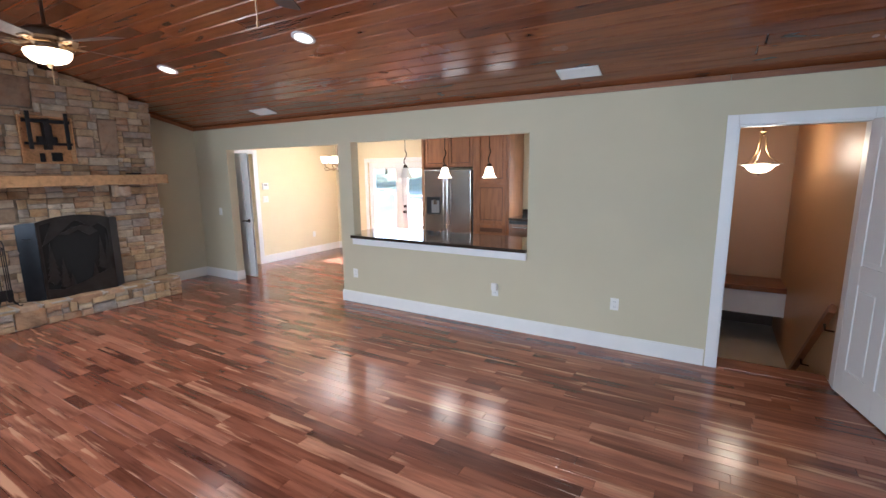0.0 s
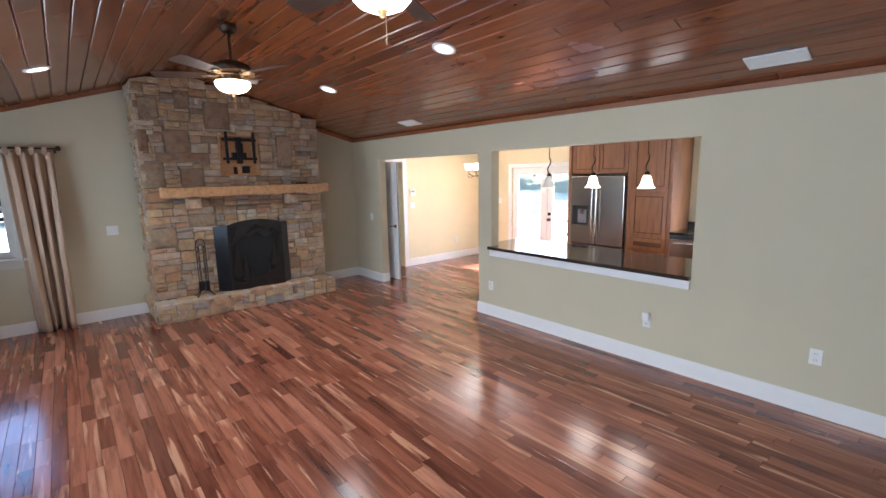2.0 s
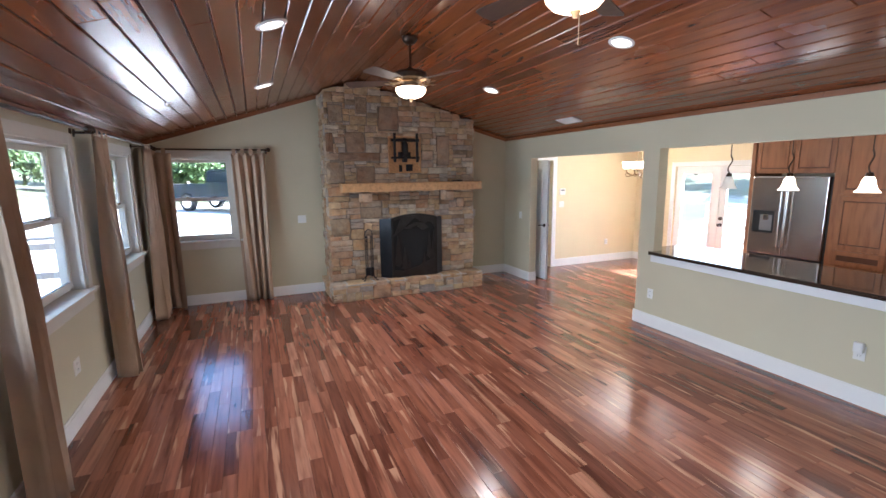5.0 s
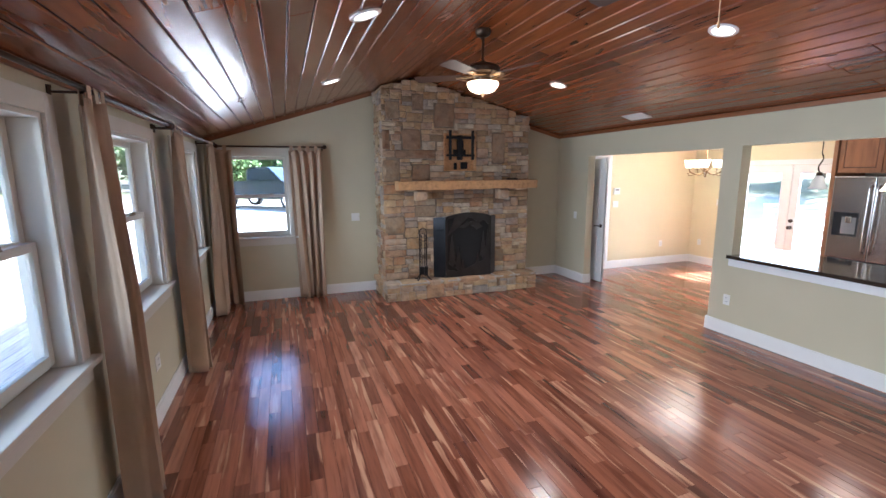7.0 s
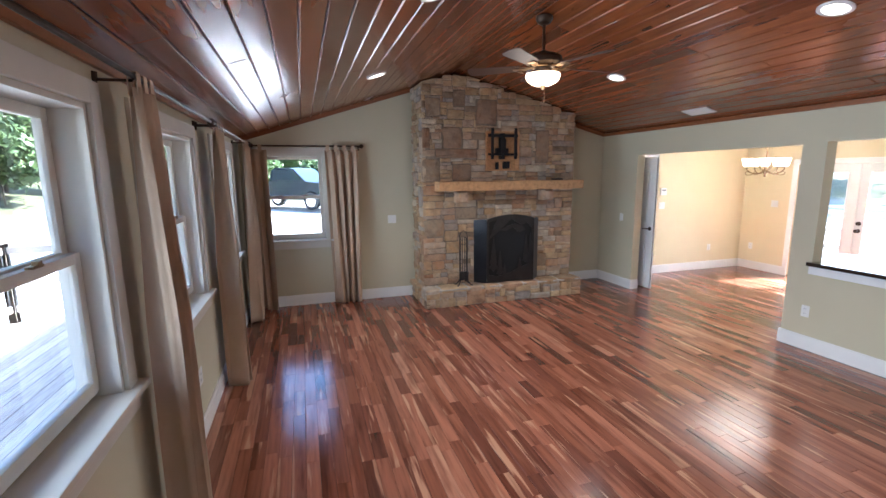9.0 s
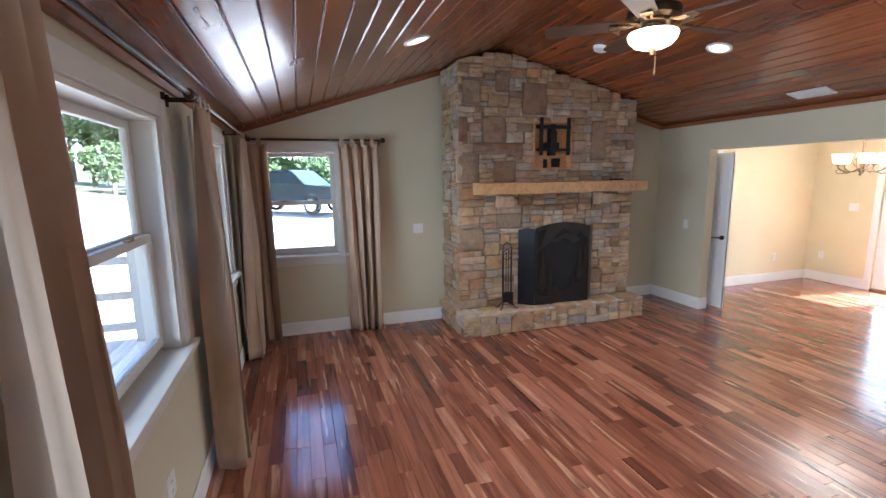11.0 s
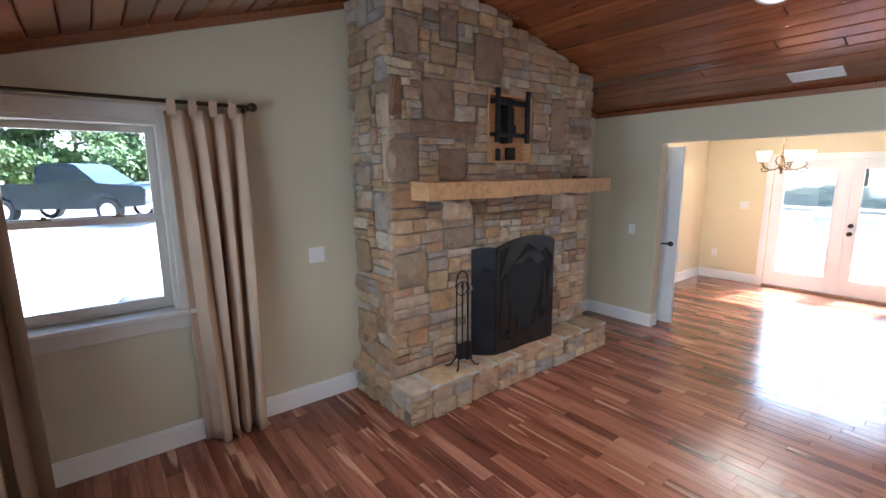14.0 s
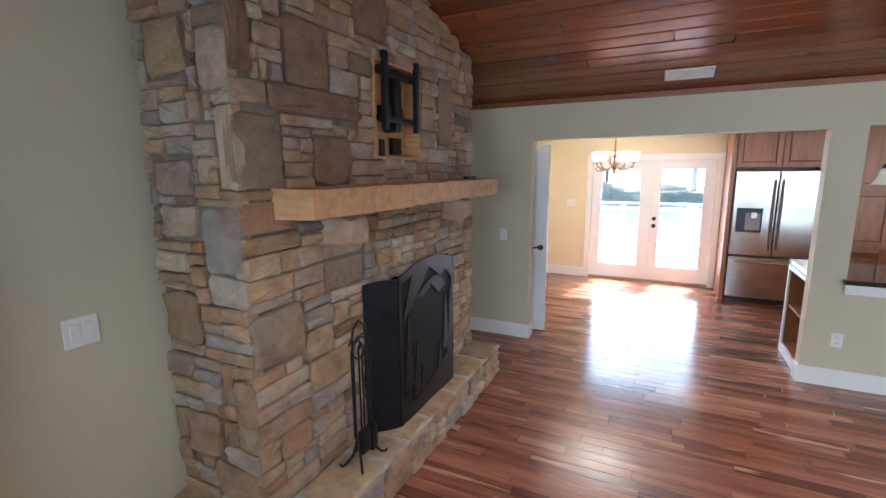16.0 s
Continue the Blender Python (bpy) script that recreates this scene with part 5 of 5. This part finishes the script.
boxes("grille", DARKPLASTIC, [(F0 + 0.01, F1 - 0.01, FY + 0.02, FY + 0.058, 0.0, 0.055)], fr)
boxes("dispenser", DARKPLASTIC, [(F0 + 0.05, F0 + 0.33, FY - 0.014, FY - 0.009, 0.93, 1.24), (F0 + 0.14, F0 + 0.32, FY - 0.018, FY - 0.013, 1.2, 1.235)], fr, 0.003)
boxes("dispenser_recess", SLOT, [(F0 + 0.15, F0 + 0.31, FY - 0.016, FY - 0.0135, 0.96, 1.18)], fr)
boxes("dispenser_spout", STEEL, [(F0 + 0.20, F0 + 0.27, FY - 0.04, FY - 0.0165, 1.11, 1.19)], fr, 0.006)
bm = bmesh.new()
for x in (fm - 0.04, fm + 0.04):
    tube(bm, [(x, FY - 0.01, 0.72), (x, FY - 0.055, 0.76), (x, FY - 0.065, 1.15), (x, FY - 0.055, 1.56), (x, FY - 0.01, 1.60)], 0.011)
tube(bm, [(F0 + 0.08, FY - 0.01, 0.55), (F0 + 0.12, FY - 0.055, 0.55), (F1 - 0.12, FY - 0.055, 0.55), (F1 - 0.08, FY - 0.01, 0.55)], 0.011)
made("handle", bm, STEEL, fr, True)

# pass-through counter and the cabinet behind it
pc = tagged(boxes("bar_counter", GRANITE, [(PT_L - 0.02, PT_R + 0.0, N - 0.055, N - 0.001, 0.857, 0.893), (PT_L + 0.002, PT_R - 0.002, N - 0.001, NB + 0.001, 0.857, 0.893), (OP_R + 0.02, PT_R + 0.3, NB + 0.001, 5.47, 0.857, 0.893)]), "dark polished granite bar counter in the wall opening", "counter")
structure(boxes("counter_apron", TRIM, [(PT_L - 0.01, PT_R + 0.0, N - 0.03, N - 0.002, 0.775, 0.855)], bevel=0.006), "white painted apron under the granite", "trim")
pen = base("peninsula_cabinet", "white-framed base cabinet with open end shelves", "cabinet", "kitchen cabinets")
P0 = OP_R + 0.03
boxes("body", CABINET, [(P0 + 0.28, PT_R + 0.3, NB + 0.004, 5.42, 0.0, 0.853)], pen, 0.002)
boxes("shelf_front", TRIM, [(P0 - 0.02, P0 - 0.001, NB + 0.004, NB + 0.04, 0.0, 0.853), (P0 - 0.02, P0 - 0.001, 5.385, 5.42, 0.0, 0.853), (P0 - 0.02, P0 - 0.001, NB + 0.041, 5.384, 0.0, 0.09), (P0 - 0.02, P0 - 0.001, NB + 0.041, 5.384, 0.81, 0.853)], pen, 0.002)
boxes("shelf_frame", CABINET, [(P0, P0 + 0.27, NB + 0.004, NB + 0.024, 0.0, 0.853), (P0, P0 + 0.27, 5.40, 5.42, 0.0, 0.853), (P0, P0 + 0.27, NB + 0.025, 5.399, 0.0, 0.09), (P0, P0 + 0.27, NB + 0.025, 5.399, 0.83, 0.853), (P0 + 0.01, P0 + 0.27, NB + 0.025, 5.399, 0.45, 0.47)], pen, 0.002)

# ---- stairwell things ----
rail = base("handrail", "stained wooden handrail on iron brackets", "handrail")
bm = bmesh.new()
y0, z0, y1, z1 = 4.92, 0.57, 7.2, -1.28
q = []
for yy, zz in ((y0, z0), (y1, z1)):
    for dx, dz in ((-0.025, -0.03), (0.025, -0.03), (0.028, 0.02), (0.012, 0.04), (-0.012, 0.04), (-0.028, 0.02)):
        q.append(bm.verts.new((SX1 - 0.07 + dx, yy, zz + dz)))
bm.faces.new(q[:6]), bm.faces.new(q[6:])
for i in range(6):
    bm.faces.new((q[i], q[(i + 1) % 6], q[6 + (i + 1) % 6], q[6 + i]))
made("rail", bm, CEIL_TRIM, rail, True)
bm = bmesh.new()
for f in (0.08, 0.4, 0.75):
    yy, zz = y0 + (y1 - y0) * f, z0 + (z1 - z0) * f
    tube(bm, [(SX1, yy, zz - 0.09), (SX1 - 0.06, yy, zz - 0.085), (SX1 - 0.07, yy, zz - 0.03)], 0.009)
made("bracket", bm, BRONZE, rail, True)
sp = base("stair_pendant", "bronze pendant with a lit glass bowl", "pendant lamp", at=(0.95, 6.55, 0))
bm = bmesh.new()
tube(bm, [(0, 0, 2.45), (0, 0, 2.05)], 0.006)
lathe(bm, [(0.05, 2.45), (0.045, 2.43), (0.001, 2.42)], n=16)
for k in range(3):
    a = 2 * math.pi * k / 3 + 0.2
    tube(bm, [(math.cos(a) * r, math.sin(a) * r, z) for r, z in ((0.02, 2.06), (0.035, 1.98), (0.05, 1.88), (0.10, 1.79), (0.19, 1.735))], 0.007)
lathe(bm, [(0.20, 1.735), (0.21, 1.73), (0.205, 1.72), (0.17, 1.722)], n=32)
lathe(bm, [(0.001, 1.60), (0.012, 1.605), (0.02, 1.625), (0.001, 1.64)], n=14)
lathe(bm, [(0.04, 2.08), (0.02, 2.06), (0.025, 2.04), (0.001, 2.03)], n=16)
made("frame", bm, BRASS, sp, True)
bm = bmesh.new()
lathe(bm, [(0.19, 1.725), (0.14, 1.70), (0.11, 1.66), (0.06, 1.63), (0.001, 1.625)], n=32)
made("bowl", bm, SHADE_ON, sp, True)
bulb(0.95, 6.55, 1.85, 2.6, 0.12, (1.0, 0.74, 0.46))

# ---- outdoors ----
bm = bmesh.new()
xs = [-900, -200, -60] + [-40 + 4 * i for i in range(21)] + [60, 200, 900]
def ground_z(x, y):
    z = -0.75
    if x < -8:
        z += min(0.95, (-8 - x) * 0.065)
    if y < -6:
        z += min(6.0, (-6 - y) * 0.16)
    if y > 10:
        z += min(4.0, (y - 10) * 0.1)
    return z
grid = [[bm.verts.new((x, y, ground_z(x, y) + (0.08 * noise.noise((x * 0.3, y * 0.3, 0)) if abs(x) < 50 and abs(y) < 50 else 0))) for y in xs] for x in xs]
for a, b in zip(grid, grid[1:]):
    for i in range(len(xs) - 1):
        bm.faces.new((a[i], a[i + 1], b[i + 1], b[i]))
structure(made("ground", bm, GROUND, smooth=True), "pale sunlit gravel and dry ground", "ground")


def deck(name, x0, x1, y0, y1, z):
    t = base(name, "weathered wooden deck with board floor", "deck")
    bm = bmesh.new()
    n = int((y1 - y0) / 0.145)
    for i in range(n):
        box(bm, x0, x1, y0 + i * 0.145, y0 + i * 0.145 + 0.138, z - 0.035, z)
    made("boards", bm, DECKWOOD, t)
    boxes("joist", DECKWOOD, [(x, x + 0.05, y0, y1, -1.0, z - 0.036) for x in (x0, (x0 + x1) / 2, x1 - 0.05)], t)
    return t


deck("deck", -7.4, 5.0, S - 3.0, S - 0.17, -0.06)
deck("rear_deck", -7.4, 2.0, FAR + 0.17, FAR + 3.2, -0.06)


def railing(name, p0, p1, gap=1.7):
    t = base(name, "weathered wooden deck railing with wire infill", "railing")
    p0, p1 = Vector(p0), Vector(p1)
    n = max(1, round((p1 - p0).length / gap))
    bm = bmesh.new()
    for i in range(n + 1):
        p = p0 + (p1 - p0) * (i / n)
        box(bm, p.x - 0.045, p.x + 0.045, p.y - 0.045, p.y + 0.045, -0.058, 0.98, 0.006)
    made("post", bm, DECKWOOD, t)
    bm = bmesh.new()
    d = 0.02
    for z0, z1, w in ((0.982, 1.02, 0.07), (0.84, 0.93, d), (0.44, 0.53, d), (0.08, 0.17, d)):
        if abs(p1.x - p0.x) > abs(p1.y - p0.y):
            box(bm, min(p0.x, p1.x) - 0.05, max(p0.x, p1.x) + 0.05, p0.y - w, p0.y + w, z0, z1, 0.004)
        else:
            box(bm, p0.x - w, p0.x + w, min(p0.y, p1.y) - 0.05, max(p0.y, p1.y) + 0.05, z0, z1, 0.004)
    made("board", bm, DECKWOOD, t)
    bm = bmesh.new()
    L = (p1 - p0).length
    for k in range(int(L / 0.1)):
        p = p0 + (p1 - p0) * ((k + 0.5) * 0.1 / L)
        tube(bm, [(p.x, p.y, 0.12), (p.x, p.y, 0.88)], 0.003, 4)
    made("wire", bm, WIRE, t)


railing("deck_railing", (-7.3, S - 2.9, 0), (4.9, S - 2.9, 0))
railing("deck_railing", (-7.3, S - 2.9, 0), (-7.3, S - 1.2, 0))
railing("rear_railing", (-7.3, FAR + 3.1, 0), (1.9, FAR + 3.1, 0))


def tree_meshes(seed, h, crown, leaves):
    r = random.Random(seed)
    bm = bmesh.new()
    tube(bm, [(0, 0, -0.3), (0.05, 0.02, h * 0.25), (-0.03, 0.06, h * 0.5), (0.02, 0, h * 0.92)], h * 0.011, 8)
    tips = []
    for k in range(12):
        z, a = h * r.uniform(0.28, 0.85), r.uniform(0, 6.28)
        L = crown * r.uniform(0.5, 1.0)
        p = Vector((math.cos(a) * L, math.sin(a) * L, z + L * r.uniform(0.1, 0.5)))
        tube(bm, [(0, 0, z), (p.x * 0.5, p.y * 0.5, z + (p.z - z) * 0.4), tuple(p)], h * 0.005, 5)
        tips.append(p)
    tips += [Vector((0, 0, h * 0.9)), Vector((0.2, 0, h))]
    lf = bmesh.new()
    for i in range(leaves):
        c = r.choice(tips)
        f = r.uniform(0.35, 1.05)
        p = Vector((c.x * f, c.y * f, c.z)) + Vector((r.gauss(0, 0.3), r.gauss(0, 0.3), r.gauss(0, 0.25))) * crown * 0.6
        s = r.uniform(0.09, 0.2)
        u = Vector((r.uniform(-1, 1), r.uniform(-1, 1), r.uniform(-1, 1))).normalized() * s
        w = u.orthogonal().normalized() * s * 0.55
        q = [lf.verts.new(p + d) for d in (-u, w, u, -w)]
        lf.faces.new((q[0], q[1], q[2])), lf.faces.new((q[0], q[2], q[3]))
    return bm, lf


def tree(seed, h, crown, leaves):
    t = base("tree", "leafy green tree with a slender grey-brown trunk", "tree", "trees round the house")
    a, b = tree_meshes(seed, h, crown, leaves)
    made("trunk", a, BARK, t)
    made("crown", b, LEAF, t)
    return t


protos = [tree(31, 9, 2.6, 5200), tree(32, 7, 2.2, 4600), tree(33, 11, 3.0, 5600)]
rt = random.Random(7)
spots_t = []
for i in range(22):
    spots_t.append((-36 + i * 2.3 + rt.uniform(-0.8, 0.8), -17 - rt.uniform(0, 9)))
for i in range(16):
    spots_t.append((-24 + i * 1.9 + rt.uniform(-0.8, 0.8), -10.5 - rt.uniform(0, 3)))
for i in range(14):
    spots_t.append((-38 - rt.uniform(0, 8), -16 + i * 2.6 + rt.uniform(-1, 1)))
for i in range(14):
    spots_t.append((-24 + i * 2.6 + rt.uniform(-1, 1), 21 + rt.uniform(0, 8)))
for i, (x, y) in enumerate(spots_t):
    p = protos[i % 3]
    m = pose(x, y, ground_z(x, y), 0, 0, rt.uniform(0, 360)) @ Matrix.Scale(1.0, 4)
    if i < 3:
        p.matrix_basis = m
    else:
        copy_thing(p, m)

# undergrowth between the trunks
bush = tree(41, 2.6, 1.5, 3600)
tagged(bush, "dense green bush at the wood's edge", "bush", "bushes under the trees")
bush.name = "bush"
spots_b = [(-26 + i * 1.7 + rt.uniform(-0.5, 0.5), -9.0 - rt.uniform(0, 3.0)) for i in range(20)] + [(-33 - rt.uniform(0, 3), -11 + i * 2.0) for i in range(11)]
for i, (x, y) in enumerate(spots_b):
    m = pose(x, y, ground_z(x, y), 0, 0, rt.uniform(0, 360))
    if i == 0:
        bush.matrix_basis = m
    else:
        copy_thing(bush, m)

# low shrubs and boulder outside the west window
bl = base("boulder", "grey weathered boulder beside the drive", "boulder")
bm = bmesh.new()
r = bmesh.ops.create_icosphere(bm, subdivisions=3, radius=0.5)
for v in bm.verts:
    v.co *= 1 + 0.25 * noise.noise(v.co * 3.1)
    v.co = Vector((v.co.x * 1.0 - 11.2, v.co.y * 1.2 + 0.45, v.co.z * 0.8 - 0.30))
made("rock", bm, plain("grey_rock", (0.15, 0.145, 0.135), 0.9, vary=0.3, scale=5, bumps=0.6, detail=20), bl, True)
for x, y in ((-10.7, -0.15), (-10.45, 0.4), (-10.9, 0.85)):
    sh = base("shrub", "small bright green garden plant", "shrub", "garden plants")
    r5 = random.Random(int(x * 10 + y * 100))
    bm = bmesh.new()
    for i in range(260):
        a, rr = r5.uniform(0, 6.28), abs(r5.gauss(0, 0.2))
        p = Vector((x + rr * math.cos(a), y + rr * math.sin(a), ground_z(x, y) + r5.uniform(0, 0.42) * (1 - rr)))
        u = Vector((r5.uniform(-1, 1), r5.uniform(-1, 1), r5.uniform(-0.2, 1))).normalized() * r5.uniform(0.05, 0.1)
        w = u.orthogonal().normalized() * 0.03
        q = [bm.verts.new(p + d) for d in (-u, w, u, -w)]
        bm.faces.new(q)
    made("leaves", bm, leaf_material("plant_leaves", (0.05, 0.09, 0.015), (0.10, 0.15, 0.03)), sh)

# fence along the drive
fence = base("fence", "weathered three-rail wooden fence beyond the drive", "fence")
bm = bmesh.new()
for i in range(14):
    y = -14 + i * 2.2
    box(bm, -30.06, -29.94, y - 0.06, y + 0.06, 0.1, 1.55)
for z in (0.55, 0.95, 1.35):
    box(bm, -30.0, -29.96, -14, 14.6, z - 0.06, z + 0.06)
made("rails", bm, DECKWOOD, fence)

# parked pickup, facing +y in its own frame
truck = base("pickup_truck", "dark blue pickup truck parked on the drive", "truck")


def prism(bm, prof, x0, x1, inset=0.0):
    """A side profile of (y, z) carried across from x0 to x1, its upper half drawn in."""
    zs = [z for _, z in prof]
    lo, hi = min(zs), max(zs)
    L = [bm.verts.new((x0 + inset * (z - lo) / (hi - lo), y, z)) for y, z in prof]
    R = [bm.verts.new((x1 - inset * (z - lo) / (hi - lo), y, z)) for y, z in prof]
    bm.faces.new(L), bm.faces.new(R)
    for i in range(len(prof)):
        j = (i + 1) % len(prof)
        bm.faces.new((L[i], L[j], R[j], R[i]))


bm = bmesh.new()
prism(bm, [(-2.8, 0.55), (-2.3, 0.5), (-2.2, 0.75), (-1.9, 0.92), (-1.6, 0.75), (-1.5, 0.45), (1.1, 0.45), (1.2, 0.75), (1.5, 0.92), (1.8, 0.75), (1.9, 0.5), (2.7, 0.55), (2.75, 1.05), (2.6, 1.18), (1.2, 1.28), (-2.8, 1.25)], -0.98, 0.98, 0.05)
prism(bm, [(-0.85, 1.24), (1.2, 1.26), (0.45, 1.86), (0.2, 1.92), (-0.6, 1.92), (-0.85, 1.8)], -0.90, 0.90, 0.14)
bmesh.ops.bevel(bm, geom=[e for e in bm.edges if len(e.link_faces) == 2 and e.calc_face_angle(0) > 0.7], offset=0.03, segments=2, affect="EDGES")
made("body", bm, CARPAINT, truck, True)
bm = bmesh.new()
prism(bm, [(-0.75, 1.34), (0.95, 1.34), (0.42, 1.80), (-0.72, 1.82)], -0.9, 0.9, 0.11)
made("side_window", bm, CARGLASS, truck)
boxes("grille", CHROME, [(-0.6, 0.6, 2.72, 2.79, 0.72, 1.06), (-0.95, 0.95, 2.70, 2.82, 0.46, 0.64)], truck, 0.02)
boxes("headlamp", PLATE, [(-0.93, -0.63, 2.66, 2.775, 0.82, 1.04), (0.63, 0.93, 2.66, 2.775, 0.82, 1.04)], truck, 0.02)
for x in (-0.88, 0.88):
    for y in (-1.9, 1.5):
        bm = bmesh.new()
        tube(bm, [(x - 0.12, y, 0.39), (x + 0.12, y, 0.39)], 0.39, 24)
        wh = made("tyre", bm, RUBBER, truck)
        bm = bmesh.new()
        tube(bm, [(x - 0.128, y, 0.39), (x + 0.128, y, 0.39)], 0.25, 18)
        made("rim", bm, CHROME, truck)
truck.matrix_basis = pose(-23.2, -0.3, ground_z(-23.2, -0.3) + 0.02, 0, 0, -38)

# ---- floor boards ----
floor = structure(new("floor"), "glossy red-brown walnut plank floor", "floor")
PW = 0.084
rp = random.Random(21)
meshes = {}


def plank_geometry(length, width):
    e = 0.0016
    lo = [(0, 0), (length, 0), (length, width), (0, width)]
    vs = [(x, y, -0.02) for x, y in lo] + [(x, y, -e) for x, y in lo] + [(x + (e if x == 0 else -e), y + (e if y == 0 else -e), 0.0) for x, y in lo]
    fs = [(8, 9, 10, 11)]
    for k in (0, 4):
        fs += [(k + i, k + (i + 1) % 4, k + 4 + (i + 1) % 4, k + 4 + i) for i in range(4)]
    return vs, fs


def plank_mesh(length):
    if length not in meshes:
        me = bpy.data.meshes.new("plank")
        me.from_pydata(*plank_geometry(length, PW - 0.0012)[:1], [], plank_geometry(length, PW - 0.0012)[1])
        me.materials.append(FLOOR)
        meshes[length] = me
    return meshes[length]


rest_v, rest_f, singles = [], [], 0
lengths = (0.3, 0.4, 0.5, 0.6, 0.75, 0.9, 1.1)
y = S + 0.002
while y < FAR + 0.05:
    main = y + PW <= NB - 0.02
    x0, x1 = (W + 0.002, E - 0.002) if main else (LEFT - 1.0, KR - 0.005)
    if main and y + PW > N + 0.05:
        x1 = 1.6
    x = x0 - rp.random() * 0.6
    while x < x1:
        L = rp.choice(lengths)
        xa, xb = max(x, x0), min(x + L, x1)
        x += L
        if xb - xa < 0.02:
            continue
        if xa > -5.75 and xb < -3.2 and -0.72 < y < 3.2 and abs(xb - xa - L) < 1e-6:
            if singles < 300:
                o = new("plank", plank_mesh(L))
                o.location = (xa + 0.0006, y, 0.0)
                o.parent = floor
                singles += 1
                continue
        vs, fs = plank_geometry(xb - xa - 0.0012, PW - 0.0012)
        k = len(rest_v)
        rest_v += [(vx + xa + 0.0006, vy + y, vz) for vx, vy, vz in vs]
        rest_f += [tuple(i + k for i in f) for f in fs]
    y += PW
me = bpy.data.meshes.new("planks")
me.from_pydata(rest_v, [], rest_f)
me.materials.append(FLOOR)
o = new("planks", me)
o.parent = floor
tagged(o, kind="stuff")
